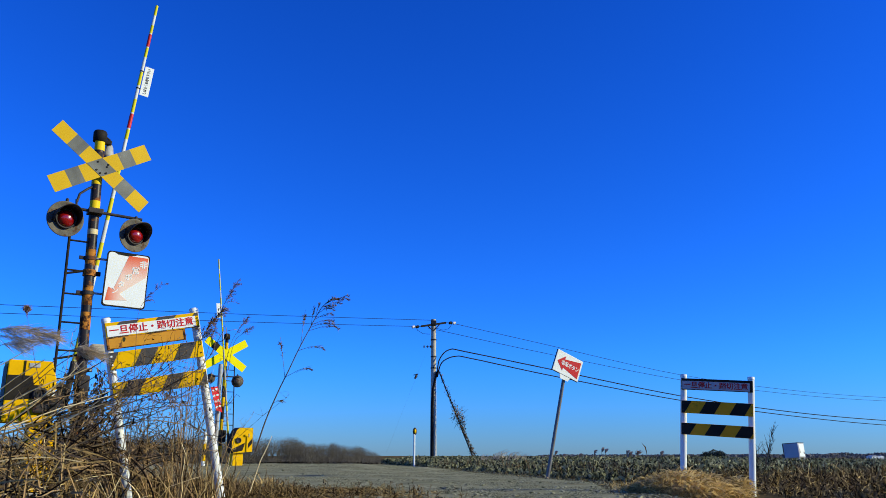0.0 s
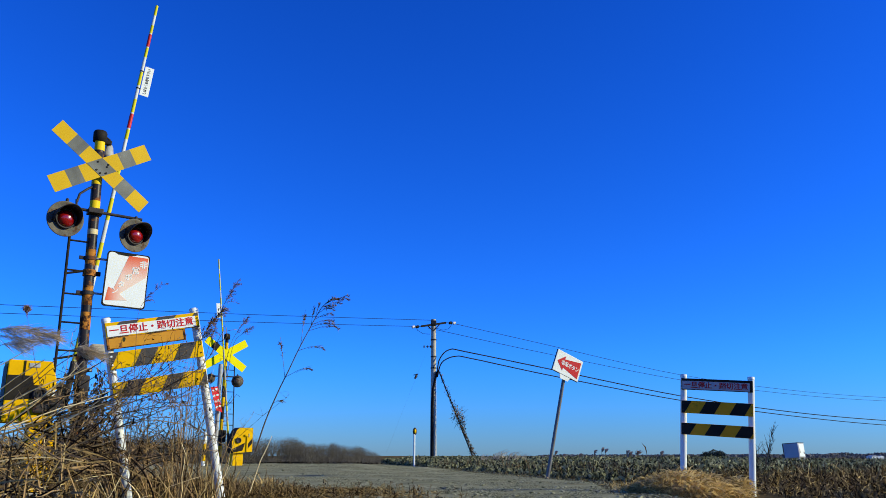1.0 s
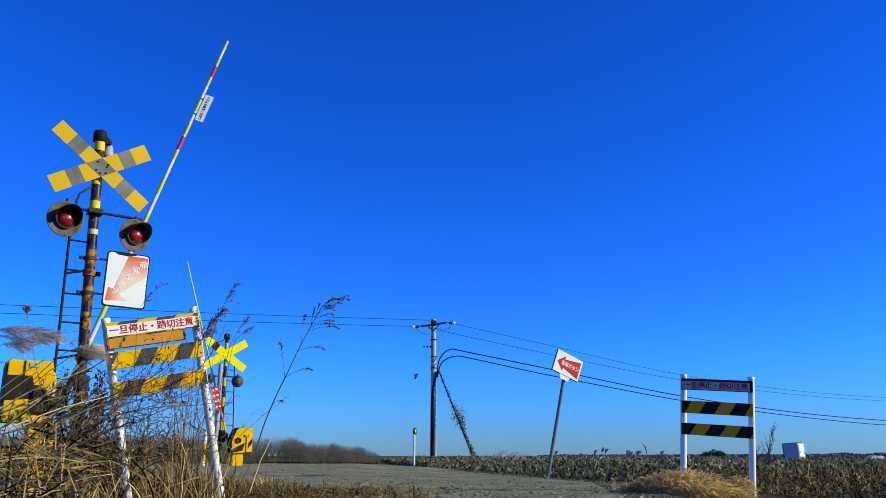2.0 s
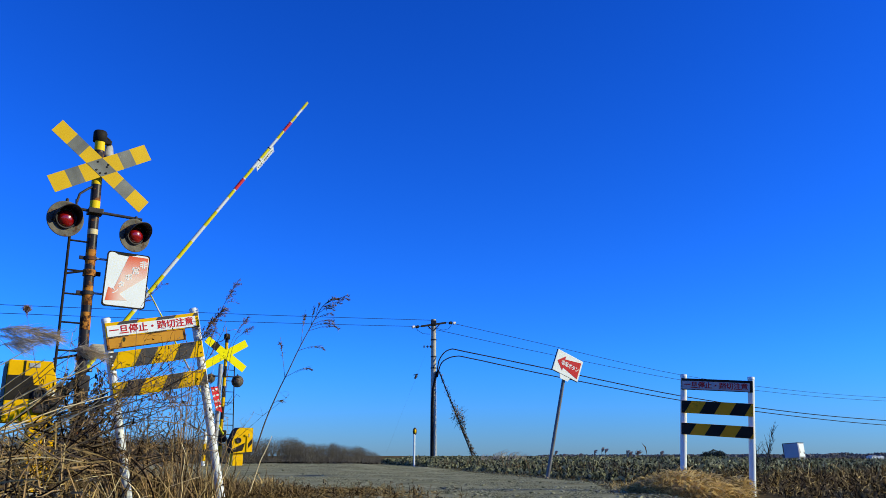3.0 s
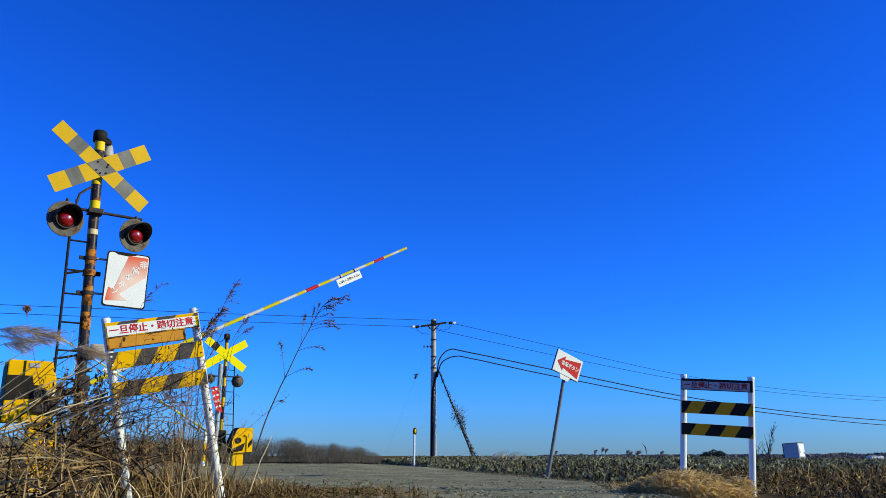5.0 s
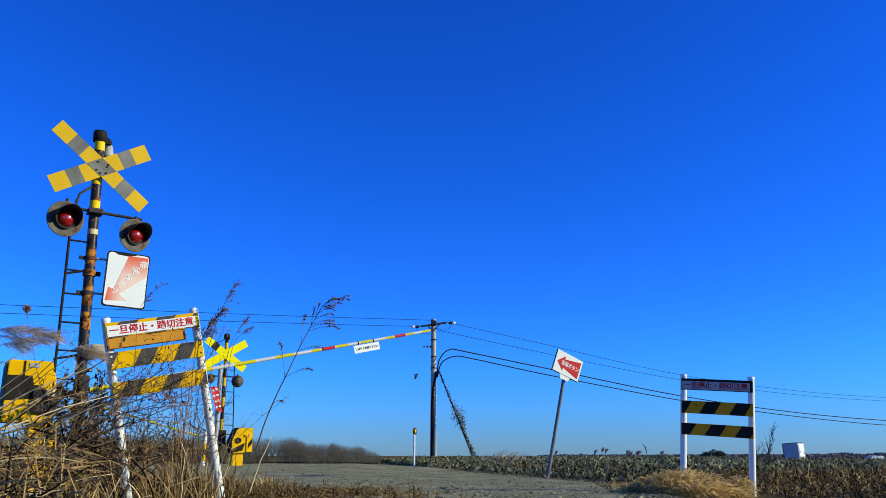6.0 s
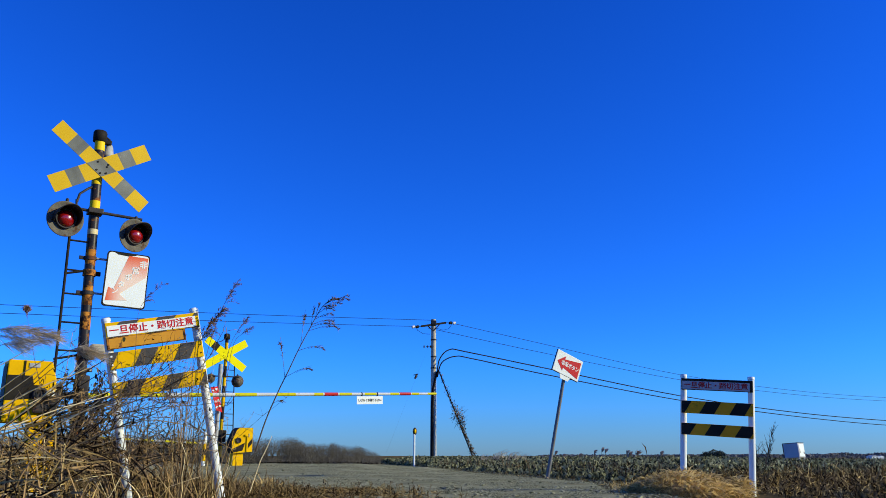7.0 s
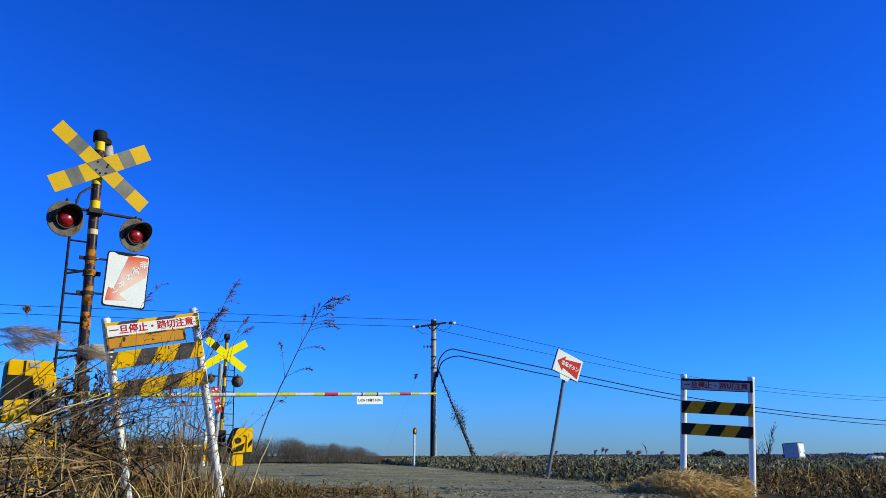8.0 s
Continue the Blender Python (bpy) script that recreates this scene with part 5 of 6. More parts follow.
    for _ in range(1700):                       # pale short grass in patches on the near verge
        y = rng.uniform(7.7, 9.6)
        x = rng.uniform(-2.2, 0.7)
        if noise.noise(Vector((x * 1.6, y * 1.2, 5))) < 0.02 - 0.1 * x:
            continue
        (tan if rng.random() < 0.35 else straw).blade(arc((x, y, 0.01), rng.uniform(0, 360), rng.uniform(45, 95), rng.uniform(0.04, 0.1), 3, rng.uniform(0, 50)), rng.uniform(0.003, 0.007))
    for _ in range(95):                         # dark seed heads standing in the verge
        y = rng.uniform(7.8, 9.8)
        x = rng.uniform(-2.5, 0.0) - 0.25 * (y - 7.8)
        h = rng.uniform(0.07, 0.19)
        brown.stem(crooked((x, y, 0), rng.uniform(0, 360), rng.uniform(0, 14), h, rng, 3, 8), 0.004, 0.003)
        for _k in range(14):
            curl(dark, (x + rng.gauss(0, 0.014), y + rng.gauss(0, 0.014), h * rng.uniform(0.4, 1.0)), rng, rng.uniform(0.012, 0.03))
    stuff(dark, "seed_heads", M_MOULD, "dark withered seed heads standing in the verge", "weeds")
    stuff(brown, "brown_weeds", M_STEM, "low brown dead weeds along the road verge", "weeds")
    stuff(straw, "verge_grass", M_DRY, "short pale dry grass along the road verge", "grass")
    stuff(tan, "grass_tussocks", M_TAN, "golden tan dry grass tussocks beside the fence", "grass")


def bamboo_grass():
    rng = random.Random(41)
    s = Strands()
    edge = [(3.6, 12.6), (2.8, 13.6), (2.15, 16.4), (-3.1, 43.5)]
    seg = [math.dist(a, b) for a, b in zip(edge, edge[1:])]
    for n, dmax, power, size in ((30000, 3.4, 1.15, 0.5), (20000, 26.0, 1.6, 0.62)):
        for _ in range(n):
            t = rng.random() ** 1.15 * sum(seg)
            for (a, b), l in zip(zip(edge, edge[1:]), seg):
                if t <= l:
                    break
                t -= l
            x0, y0 = a[0] + (b[0] - a[0]) * t / l, a[1] + (b[1] - a[1]) * t / l
            d = dmax * rng.random() ** power
            x, y = x0 + d * 0.97 + rng.gauss(0, 0.08), y0 + d * 0.25 + rng.gauss(0, 0.1)
            top = 0.39 * min(1.0, 0.4 + d * 0.5) * rng.uniform(0.8, 1.08)
            top *= float(np.interp(x / y, (0.3, 0.46), (1.0, 0.74)))
            far = 1 + max(0, y - 16) * 0.03
            z = top * rng.random() ** 0.55
            ln = rng.uniform(0.11, 0.2) * size * far ** 0.5
            az = rng.uniform(0, 360)
            pts = arc((x, y, z - 0.05), az, rng.uniform(0, 70), ln, 3, rng.uniform(20, 90))
            s.blade(pts, rng.uniform(0.045, 0.08) * size * far)
    for _ in range(9000):
        y = rng.uniform(16, 46)
        x = 0.14 * y + (0.62 * y) * rng.random()
        top = rng.uniform(0.3, 0.42) * float(np.interp(x / y, (0.3, 0.46), (1.0, 0.74)))
        pts = arc((x, y, top * rng.random() ** 0.5 - 0.04), rng.uniform(0, 360), rng.uniform(10, 70), 0.15, 2, 50)
        s.blade(pts, rng.uniform(0.03, 0.05))
    for _ in range(5200):                       # the far end of the strip, along the road
        y = rng.uniform(30, 45)
        x = 2.15 - 0.194 * (y - 16.4) + 3.2 * rng.random() ** 1.5
        pts = arc((x, y, rng.uniform(0.0, 0.28) * rng.uniform(0.7, 1.0)), rng.uniform(0, 360), rng.uniform(0, 80), rng.uniform(0.1, 0.17), 2, 50)
        s.blade(pts, rng.uniform(0.06, 0.09))
    stuff(s, "bamboo_grass", M_SASA, "dense knee-high grey-green bamboo grass beside the road", "bamboo grass")
    # the mass of stalks under the leaves; its dark colour carries their shade
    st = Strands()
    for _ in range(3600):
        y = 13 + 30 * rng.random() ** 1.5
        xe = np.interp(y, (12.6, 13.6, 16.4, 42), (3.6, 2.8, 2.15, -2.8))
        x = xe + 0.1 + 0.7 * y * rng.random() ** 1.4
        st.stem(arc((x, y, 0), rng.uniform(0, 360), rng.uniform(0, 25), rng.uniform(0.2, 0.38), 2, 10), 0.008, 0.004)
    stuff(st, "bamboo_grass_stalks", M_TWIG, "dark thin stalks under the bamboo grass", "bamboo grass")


def reed(name, path, plume_from, spread, seed, label, hair=0.07, n=16, r=0.006, material=None, sprigs=(), fluff=1.6, hw=0.16, stray=0.35):
    """A dry reed: a stem through points and a one-sided plume of drooping sprigs from plume_from (0..1) to its tip."""
    rng = random.Random(seed)
    P = [Vector(p) for p in path]
    base = P[0].copy()
    th = thing(name, Matrix.Translation(base), label, "reed", "dry reeds")
    P = [p - base for p in P]
    pts = []
    for i in range(len(P) - 1):
        a, b = P[max(i - 1, 0)], P[min(i + 2, len(P) - 1)]
        for k in range(5):
            t = k / 5
            pts.append(P[i] * (2 * t**3 - 3 * t**2 + 1) + (P[i + 1] - a) / 2 * (t**3 - 2 * t**2 + t) + P[i + 1] * (-2 * t**3 + 3 * t**2) + (b - P[i]) / 2 * (t**3 - t**2))
    pts.append(P[-1])
    s = Strands()
    s.stem(pts, r, r * 0.3)
    s.done("stem", M_REED, th)
    s = Strands()
    m = len(pts) - 1
    def feather(q, d, ln):
        tw = [q, q + d * ln * .4 + Vector((0, 0, 0.02 * ln)), q + d * ln * .75 + Vector((0, 0, -0.08 * ln)), q + d * ln + Vector((0, 0, -0.3 * ln))]
        s.stem(tw, r * 0.22, r * 0.1)
        for _ in range(int(5 + fluff * ln / hair)):
            t = 0.15 + 0.85 * rng.random()
            i3 = min(2, int(t * 3))
            o = tw[i3].lerp(tw[i3 + 1], t * 3 - i3)
            h = (d * rng.uniform(0.4, 1) + Vector((rng.gauss(0, stray), rng.gauss(0, stray), rng.gauss(-0.2, stray)))).normalized() * hair * rng.uniform(0.5, 1.2)
            s.blade([o, o + h * .5, o + h], hair * hw)
    for _ in range(n):
        t = plume_from + (1 - plume_from) * rng.random()
        i = min(m - 1, int(t * m))
        q = pts[i].lerp(pts[i + 1], t * m - i)
        d = (pts[-1] - pts[m // 2]).normalized() * rng.uniform(0.6, 1.1) + Vector((rng.gauss(spread[0], .25), rng.gauss(0, .25), rng.gauss(spread[1], .22)))
        feather(q, d.normalized(), spread[2] * (1.15 - 0.6 * (t - plume_from) / (1 - plume_from + 1e-6)) * rng.uniform(0.6, 1.1))
    for z, dx, dz in sprigs:                # height of the joint on the stem, reach of the sprig
        i = max(k for k in range(m) if pts[k].z <= z - base.z)
        a = pts[i].lerp(pts[i + 1], (z - base.z - pts[i].z) / (pts[i + 1].z - pts[i].z))
        b = a + Vector((dx, rng.uniform(-.04, .04), dz))
        s.stem([a, a.lerp(b, .5) + Vector((0, 0, .01)), b], r * .35, r * .2)
        feather(a.lerp(b, .4), (b - a).normalized(), (b - a).length * .62)
    s.done("plume", material or M_PLUME, th)
    return th


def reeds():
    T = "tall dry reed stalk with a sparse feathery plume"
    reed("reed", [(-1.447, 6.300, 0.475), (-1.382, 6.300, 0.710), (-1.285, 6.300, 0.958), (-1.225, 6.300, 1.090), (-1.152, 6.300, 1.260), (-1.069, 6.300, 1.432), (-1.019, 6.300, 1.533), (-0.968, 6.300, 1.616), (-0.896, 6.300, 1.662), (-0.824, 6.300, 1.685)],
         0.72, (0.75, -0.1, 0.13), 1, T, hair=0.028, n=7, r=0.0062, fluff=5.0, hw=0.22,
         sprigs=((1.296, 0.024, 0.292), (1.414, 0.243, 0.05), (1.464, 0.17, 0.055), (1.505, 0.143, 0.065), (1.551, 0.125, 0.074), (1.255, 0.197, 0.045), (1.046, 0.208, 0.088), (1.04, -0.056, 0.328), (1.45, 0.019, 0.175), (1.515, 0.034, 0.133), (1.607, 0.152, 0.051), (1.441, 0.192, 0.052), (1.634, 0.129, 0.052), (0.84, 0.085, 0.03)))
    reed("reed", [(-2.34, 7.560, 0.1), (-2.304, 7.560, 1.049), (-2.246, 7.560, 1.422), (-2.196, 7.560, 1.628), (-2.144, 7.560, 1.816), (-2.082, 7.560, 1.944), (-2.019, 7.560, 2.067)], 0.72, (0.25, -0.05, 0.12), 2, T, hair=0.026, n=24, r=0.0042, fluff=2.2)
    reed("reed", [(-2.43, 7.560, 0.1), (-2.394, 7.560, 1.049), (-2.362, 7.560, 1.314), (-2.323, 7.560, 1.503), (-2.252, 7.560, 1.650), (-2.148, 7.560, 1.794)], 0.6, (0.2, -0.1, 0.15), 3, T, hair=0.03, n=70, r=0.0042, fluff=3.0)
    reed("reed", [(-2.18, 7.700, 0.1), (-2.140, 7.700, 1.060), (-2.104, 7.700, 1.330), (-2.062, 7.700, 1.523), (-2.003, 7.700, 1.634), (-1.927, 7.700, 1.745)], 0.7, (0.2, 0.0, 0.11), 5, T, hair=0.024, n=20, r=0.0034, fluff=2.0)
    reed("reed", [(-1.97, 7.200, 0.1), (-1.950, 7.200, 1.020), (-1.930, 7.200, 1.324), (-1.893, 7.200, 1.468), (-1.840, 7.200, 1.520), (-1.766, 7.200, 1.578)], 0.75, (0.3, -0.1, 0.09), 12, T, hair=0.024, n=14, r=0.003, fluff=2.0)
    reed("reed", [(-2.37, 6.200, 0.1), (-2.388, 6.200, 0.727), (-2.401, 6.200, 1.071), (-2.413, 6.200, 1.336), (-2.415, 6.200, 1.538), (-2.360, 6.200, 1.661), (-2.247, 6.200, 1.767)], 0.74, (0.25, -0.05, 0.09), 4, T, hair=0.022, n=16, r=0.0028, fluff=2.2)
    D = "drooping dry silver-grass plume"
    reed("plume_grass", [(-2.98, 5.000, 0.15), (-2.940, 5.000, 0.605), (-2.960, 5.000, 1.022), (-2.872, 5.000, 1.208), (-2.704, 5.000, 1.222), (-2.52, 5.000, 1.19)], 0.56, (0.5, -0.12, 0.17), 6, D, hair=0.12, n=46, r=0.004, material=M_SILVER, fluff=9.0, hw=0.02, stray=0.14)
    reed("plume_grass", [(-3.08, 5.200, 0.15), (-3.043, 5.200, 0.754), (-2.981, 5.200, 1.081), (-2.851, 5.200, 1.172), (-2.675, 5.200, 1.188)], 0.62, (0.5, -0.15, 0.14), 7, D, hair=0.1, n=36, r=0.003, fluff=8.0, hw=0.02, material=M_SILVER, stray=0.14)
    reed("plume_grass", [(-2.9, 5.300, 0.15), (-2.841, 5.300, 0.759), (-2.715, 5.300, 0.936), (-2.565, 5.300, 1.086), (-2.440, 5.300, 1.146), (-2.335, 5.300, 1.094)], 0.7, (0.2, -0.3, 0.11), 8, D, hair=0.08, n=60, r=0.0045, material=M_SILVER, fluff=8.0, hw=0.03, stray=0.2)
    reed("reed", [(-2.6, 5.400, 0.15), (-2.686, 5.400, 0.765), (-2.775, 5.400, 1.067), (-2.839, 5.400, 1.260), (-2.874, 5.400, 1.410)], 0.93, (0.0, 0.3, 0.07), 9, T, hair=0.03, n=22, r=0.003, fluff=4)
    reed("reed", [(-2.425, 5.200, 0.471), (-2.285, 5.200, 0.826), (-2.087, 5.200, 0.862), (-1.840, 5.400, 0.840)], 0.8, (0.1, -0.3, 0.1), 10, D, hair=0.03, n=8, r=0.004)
    # reed heads standing out of the bamboo grass: round tufts and bare sticks
    for k, (x, y, top, kind) in enumerate(((2.74, 20, 0.58, "t"), (2.80, 19, 0.51, "t"), (3.13, 19, 0.52, "t"), (3.51, 19, 0.60, "t"), (3.67, 19, 0.65, "t"), (3.80, 19, 0.63, "t"), (4.13, 18.5, 0.59, "t"), (4.25, 18.5, 0.56, "t"), (4.40, 18.5, 0.59, "w"), (4.50, 18, 0.61, "s"), (4.81, 18, 0.57, "t"))):
        rng = random.Random(50 + k)
        th = thing("plume_grass", pose(x, y, 0), "small brown reed head above the bamboo grass" if kind != "s" else "bare dark reed stick above the bamboo grass", "reed", "dry reeds")
        s = Strands()
        tip = Vector((rng.uniform(-0.03, 0.03), 0, top - 0.05))
        s.stem([Vector((0, 0, 0)), tip * 0.6, tip], 0.006, 0.004)
        if kind == "s":
            s.blade([tip * 0.9, tip + Vector((-0.02, 0, 0.06)), tip + Vector((-0.1 * (k % 2), 0, 0.16))], 0.03)
        s.done("stem", M_STEM, th)
        if kind == "s":
            continue
        s = Strands()
        wide = 0.5 if kind == "w" else 0.13
        knot = tip - Vector((0, 0, 0.09))
        for _ in range(120):
            h = Vector((rng.gauss(0.3, wide), rng.gauss(0, .3), 1.0)).normalized() * rng.uniform(0.06, 0.15)
            s.blade([knot + h * 0.15, knot + h * .7, knot + h + Vector((0.025, 0, -0.02))], 0.013)
        s.done("plume", M_HEAD, th)
    # pale grass fans bent over by the wind
    for k, (x, y, top) in enumerate(((1.31, 26, 0.50), (1.59, 25, 0.55), (1.80, 25, 0.60), (2.01, 24, 0.55), (2.18, 24, 0.59), (2.39, 24, 0.50))):
        rng = random.Random(90 + k)
        th = thing("grass_fan", pose(x, y, 0), "pale wind-bent grass fan above the bamboo grass", "grass", "wind-bent grass")
        s = Strands()
        for _ in range(26):
            h = top * rng.uniform(0.7, 1.05)
            p = Vector((rng.gauss(-0.12, 0.07), rng.gauss(0, 0.05), 0))
            d = rng.uniform(0.08, 0.3)
            s.blade([p, p + Vector((d * 0.25, 0, h * 0.6)), p + Vector((d * 0.6, 0, h * 0.9)), p + Vector((d * 1.2, 0, h))], 0.012)
        s.done("blades", M_SILVER, th)


def bare_shrub():
    rng = random.Random(61)
    th = thing("bare_shrub", pose(5.45, 14.0, 0) @ Matrix.Scale(0.95, 4), "small leafless shrub beside the fence", "shrub")
    s = Strands()
    for k in range(4):
        p = Vector((rng.gauss(0, .04), rng.gauss(0, .04), 0))
        pts = arc(p, rng.uniform(-60, 120), rng.uniform(2, 18), rng.uniform(0.7, 1.05), 6, rng.uniform(-8, 14))
        s.stem(pts, 0.011, 0.004)
        for _ in range(8):
            q = pts[rng.randint(2, 6)]
            t2 = arc(q, rng.uniform(0, 360), rng.uniform(15, 50), rng.uniform(0.1, 0.25), 3, -15)
            s.stem(t2, 0.005, 0.0025)
            for _j in range(2):
                s.stem(arc(t2[rng.randint(1, 3)], rng.uniform(0, 360), rng.uniform(10, 60), rng.uniform(0.05, 0.1), 2, 0), 0.003, 0.002)
    s.done("branches", M_TWIG, th)


def bare_tree(s, p, h, rng):
    """A leafless tree: trunk, spreading limbs and a rounded haze of twigs."""
    p = Vector(p)
    pts = arc(p, rng.uniform(0, 360), rng.uniform(0, 6), h * 0.55, 3, rng.uniform(-4, 6))
    s.stem(pts, 0.01 * h, 0.005 * h)
    root, mid = pts[1], p + Vector((0, 0, h * 0.57))
    wide = h * rng.uniform(0.28, 0.4)
    for k in range(330):
        d = Vector((rng.gauss(0, 1), rng.gauss(0, 1), rng.gauss(0, 1))).normalized() * rng.random() ** 0.4
        q = mid + Vector((d.x * wide, d.y * wide, d.z * h * 0.4))
        if k % 20 == 0:
            s.stem([root, root.lerp(q, 0.5) + Vector((0, 0, 0.03 * h)), q], 0.005 * h, 0.002 * h)
        way_out = (q - root).normalized() + Vector((rng.gauss(0, .9), rng.gauss(0, .9), rng.gauss(-0.5, .8)))
        s.stem([q, q + way_out.normalized() * h * rng.uniform(0.03, 0.055)], 0.0034 * h, 0.002 * h)


def woods():
    rng = random.Random(71)
    s = Strands()
    for _ in range(640):
        side = rng.uniform(-0.75, -0.076)
        y = rng.uniform(255, 320)
        top = float(np.interp(side, (-0.75, -0.4, -0.235, -0.182, -0.17, -0.155, -0.134, -0.12, -0.1, -0.089, -0.077), (7.8, 7.8, 7.0, 7.0, 4.9, 4.8, 5.2, 4.0, 3.5, 2.6, 0.7)))
        bare_tree(s, (side * y, y, -2.25), (top * rng.uniform(0.8, 1.0) * (0.98 + 0.16 * noise.noise(Vector((side * 60, 2, 0)))) + 2.1) * y / 270, rng)
    stuff(s, "bare_woods", M_WOODS, "leafless grey-brown winter woods across the field", "woods")
    s = Strands()
    for _ in range(300):
        side = rng.uniform(-0.8, -0.077)
        y = rng.uniform(250, 300)
        for _k in range(120):
            s.stem(arc((side * y + rng.gauss(0, 2.2), y + rng.gauss(0, 2), rng.uniform(-2.25, -1.2)), rng.uniform(0, 360), rng.uniform(25, 110), rng.uniform(0.9, 2.7) * float(np.interp(side, (-0.16, -0.07), (1, 0.38))), 2, 0), 0.045, 0.02)
    stuff(s, "undergrowth", M_WOODS, "brushy undergrowth at the foot of the woods", "woods")
    s = Strands()                                # low far trees on the skyline
    for _ in range(900):
        side = rng.uniform(0.12, 0.68)
        y = rng.uniform(620, 900)
        h = y / 1400 * float(np.interp(side, (0.12, 0.3, 0.42, 0.5, 0.56, 0.68), (0.8, 1.4, 2.2, 3.0, 3.6, 4.2))) * (1 + 0.9 * noise.noise(Vector((side * 38, 1, 0))) + 0.5 * noise.noise(Vector((side * 170, 4, 0))))
        for _k in range(13):
            d = Vector((rng.gauss(0, 1), rng.gauss(0, 1), rng.gauss(0, 0.7))).normalized()
            q = Vector((side * y + rng.gauss(0, 2.4), y + rng.gauss(0, 2), -2.2 + (h + 2.2) * rng.random() ** 0.6))
            s.blade([q - d, q, q + d], rng.uniform(0.8, 1.6))
    stuff(s, "far_trees", M_FARHILL, "far dark treeline on the horizon", "woods")
    s = Strands()                                # the dark strip at the end of the road
    for _ in range(620):
        x = rng.choice((rng.uniform(-8.9, -7.3), rng.uniform(-8.9, -7.3), rng.uniform(-12, -3.2)))
        y = 41 + rng.uniform(-1.0, 3)
        s.blade(arc((x, y, 0), rng.uniform(0, 360), rng.uniform(0, 50), rng.uniform(0.07, 0.17), 2, 30), 0.09)
    stuff(s, "field_weeds", M_FIELDWEED, "low dark weeds at the field edge beyond the crossing", "weeds")


def evergreen_clump():
    rng = random.Random(81)
    for cx, w, h in ((61.2, 2.3, 3.3), (62.9, 2.6, 3.8), (64.4, 2.3, 3.6)):
        th = thing("evergreen_bush", pose(cx, 190, -2.2), "dark evergreen bush far out in the field", "bush", "evergreen bushes")
        s = Strands()
        for k in range(5):
            s.stem(arc((rng.gauss(0, .5), 0, -0.1), rng.uniform(0, 360), rng.uniform(0, 25), h * 0.7, 3, 0), 0.12, 0.04)
        s.done("trunk", M_TWIG, th)
        s = Strands()
        for _ in range(1300):
            a, b = rng.uniform(0, 6.28), rng.gauss(0, 1)
            q = math.sqrt(rng.random())
            x, z = q * math.cos(a) * w * .6, 0.47 * h + q * math.sin(a) * h * 0.55
            z = max(0.1, z + 0.2 * noise.noise(Vector((x, cx, 0))))
            d = Vector((rng.gauss(0, 1), rng.gauss(0, 1), rng.gauss(0.4, 1))).normalized() * 0.28
            p = Vector((x, b * .6, z))
            s.blade([p, p + d * .5, p + d], 0.2)
        s.done("crown", M_EVERGREEN, th)


def far_house(x, y, w, d, h, c):
    th = thing("farm_building", pose(x, y, -2.2, 0, 0, 15), "small white farm building far across the fields", "building", "far farm buildings")
    bm = bmesh.new()
    box(bm, (0, 0, h / 2), (w, d, h))
    wall = part("wall", bm, M_WHITE, th)
    bm = bmesh.new()
    prism(bm, [(-w * .54, h), (w * .54, h), (0, h * 1.45)], -d * .54, d * .54)
    part("roof", bm, c, th)
    for sx in (-.25, .25):
        bm = bmesh.new()
        box(bm, (sx * w, -d / 2 - 0.02, h * .5), (w * .2, 0.06, h * .35))
        part("window", bm, M_BLACK, wall)


thicket()
low_weeds()
bamboo_grass()
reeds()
bare_shrub()
woods()
evergreen_clump()
far_house(294, 560, 5.5, 5, 1.9, M_STEEL)
far_house(301.5, 565, 4, 4, 1.6, M_WHITE)
far_house(308, 560, 3, 4, 1.8, M_WHITE)
far_house(313, 570, 5, 5, 2.1, M_WHITE)


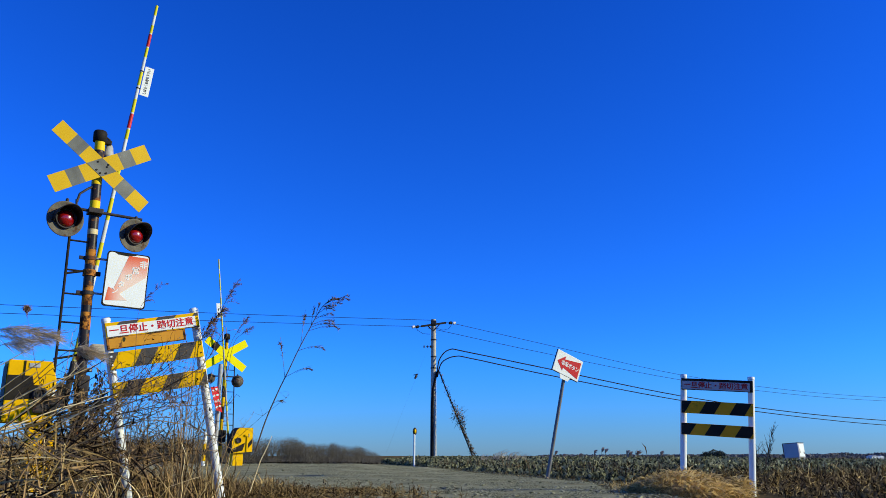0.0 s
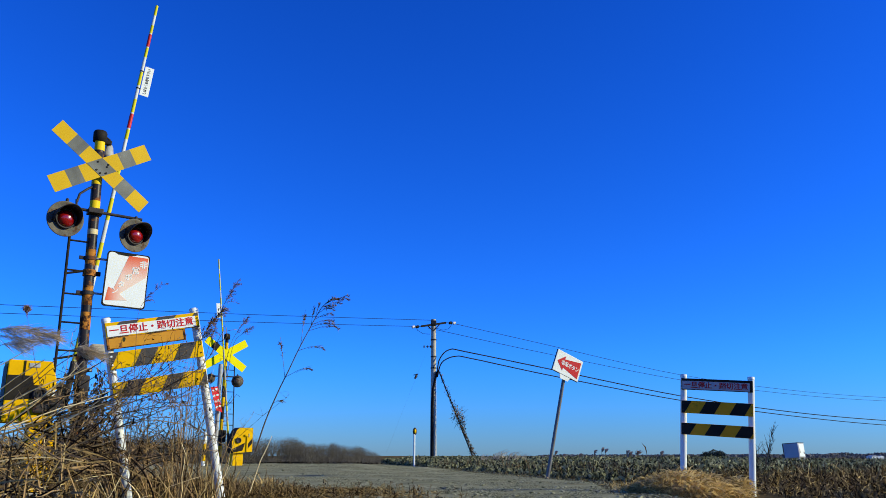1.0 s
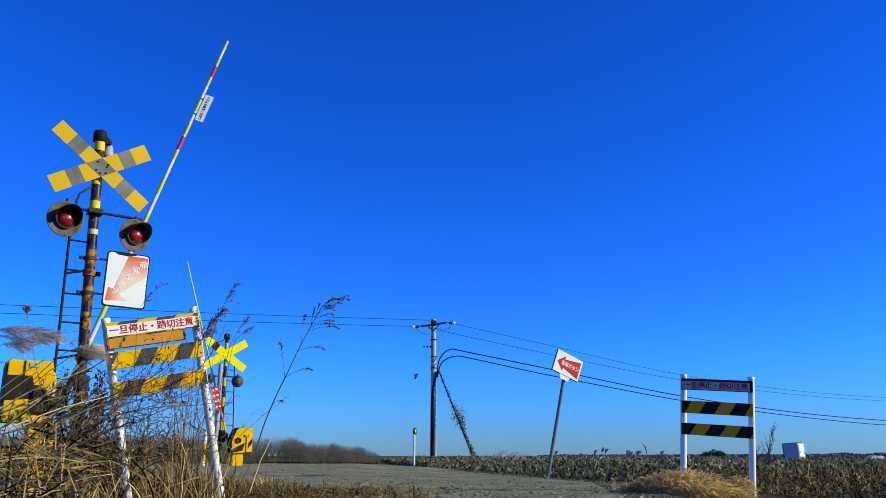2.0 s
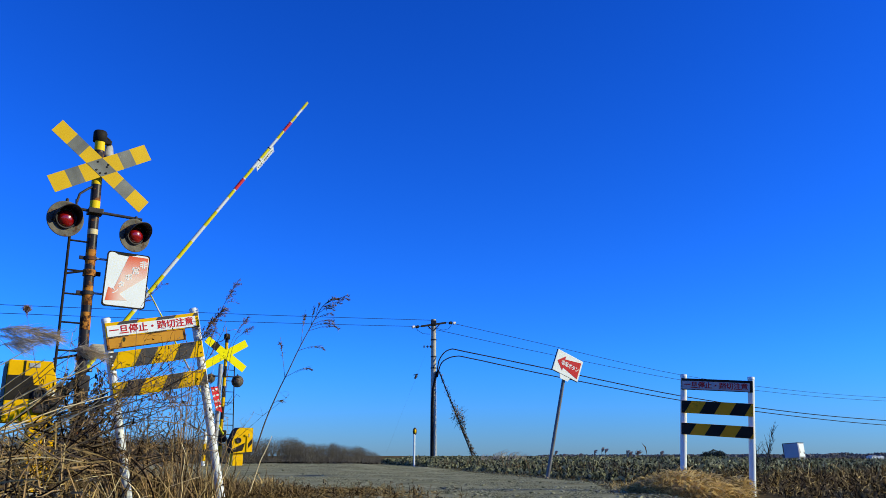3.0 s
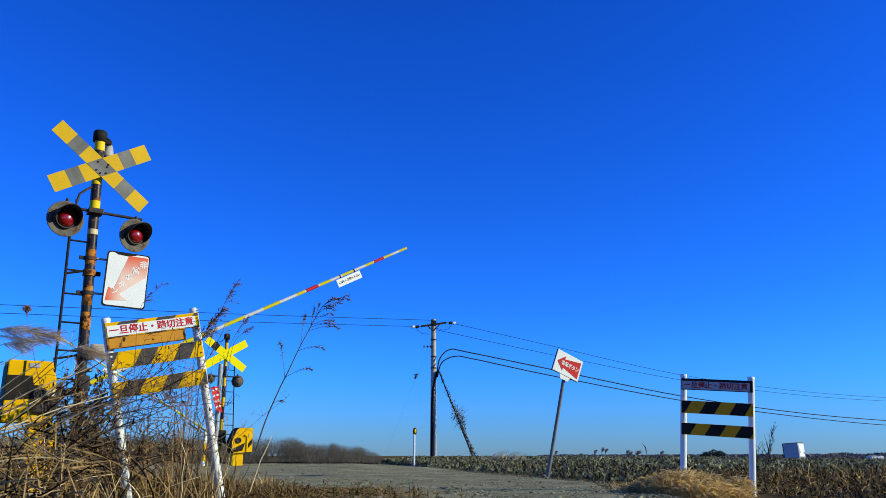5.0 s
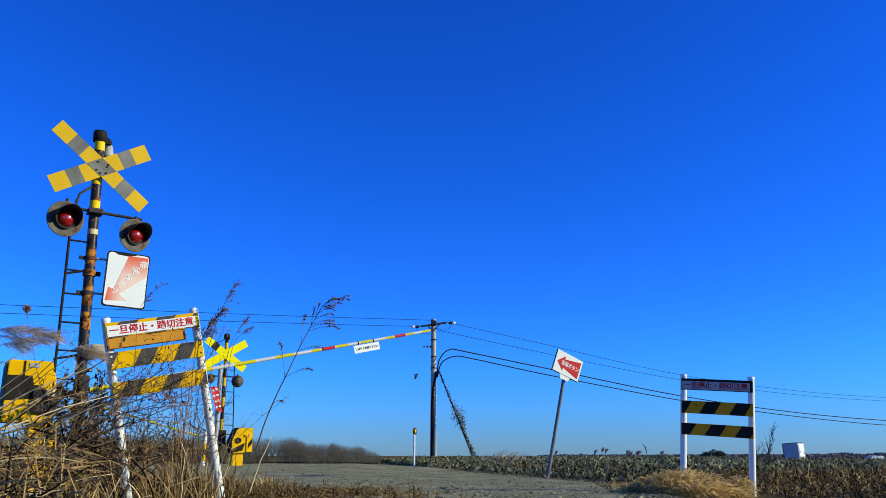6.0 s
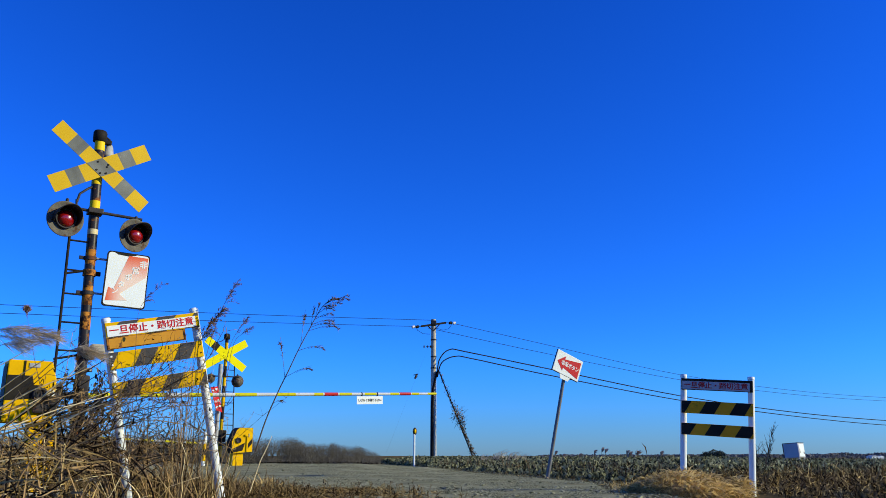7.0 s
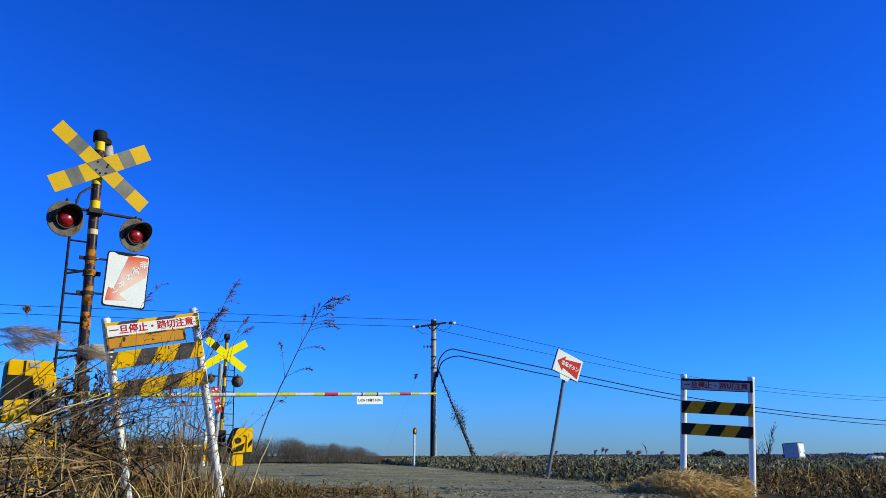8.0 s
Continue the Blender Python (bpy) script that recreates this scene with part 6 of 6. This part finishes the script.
# ---- movement ----
def motions():
    near = [(0.0, 83.95), (1.2, 83.95), (1.3, 83.8), (1.4, 82.38), (1.5, 78.98), (1.6, 77.38), (1.7, 76.43), (2.25, 68.64), (2.8, 60.49), (3.0, 57.18), (3.5, 49.52),
            (4.0, 42.48), (4.5, 35.13), (4.7, 32.03), (5.25, 24.04), (5.8, 16.2), (6.0, 13.16), (6.3, 8.88), (6.4, 7.57), (6.5, 5.75), (6.6, 4.6), (6.7, 3.14), (6.8, 2.62), (6.9, 2.57), (8.0, 2.57)]
    walk(NEAR_ARM, [(t, pose(0, 0, 1.175, 0, -a, 0)) for t, a in near])
    far = [(0.0, 82.8), (1.25, 82.8), (1.4, 80.6), (1.5, 78.0), (1.6, 76.9), (1.7, 76.2), (2.25, 68.8), (2.8, 61.0), (3.5, 51.0), (4.2, 41.7), (4.5, 37.4), (4.7, 34.2), (5.25, 25.8), (5.8, 17.4),
           (6.0, 14.9), (6.3, 11.6), (6.5, 9.9), (6.6, 8.8), (6.7, 7.0), (6.8, 5.5), (6.9, 4.1), (7.0, 2.7), (7.2, 0.2), (7.5, -1.3), (8.0, -2.0)]
    walk(FAR_ARM, [(t, pose(0, 0, 0.74, 0, a, 0)) for t, a in far])
    swing = [(0.0, 0), (1.35, 0), (1.4, -12), (1.5, -70), (1.6, -8), (1.7, 28), (1.95, -30), (2.2, 25), (2.5, -10), (2.8, 64), (2.9, 80), (3.0, 60), (3.1, 8), (3.2, -24),
             (3.3, -43), (3.4, -52), (3.5, -44), (3.6, -40), (3.7, -48), (3.8, -62), (3.9, -54), (4.0, -34), (4.2, -12), (4.4, 0), (4.7, 0), (6.0, 0), (8.0, 0)]
    far_swing = [(0.0, 0), (1.3, 0), (1.4, 78), (1.5, 88), (1.6, 40), (1.7, 12), (2.25, -20), (2.8, 15), (3.5, 0), (8.0, 0)]
    for piece in FAR_PLATE:
        walk(piece, [(t, pose(0, 0, -0.02, a, 0, 0) @ pose(0, 0, 0.02)) for t, a in far_swing])
    for piece in PLATE:
        walk(piece, [(t, pose(0, 0, -0.091, a, 0, 0) @ pose(0, 0, 0.091)) for t, a in swing])


(NEAR_ARM, PLATE), (FAR_ARM, FAR_PLATE) = near_gate(), far_gate()
motions()
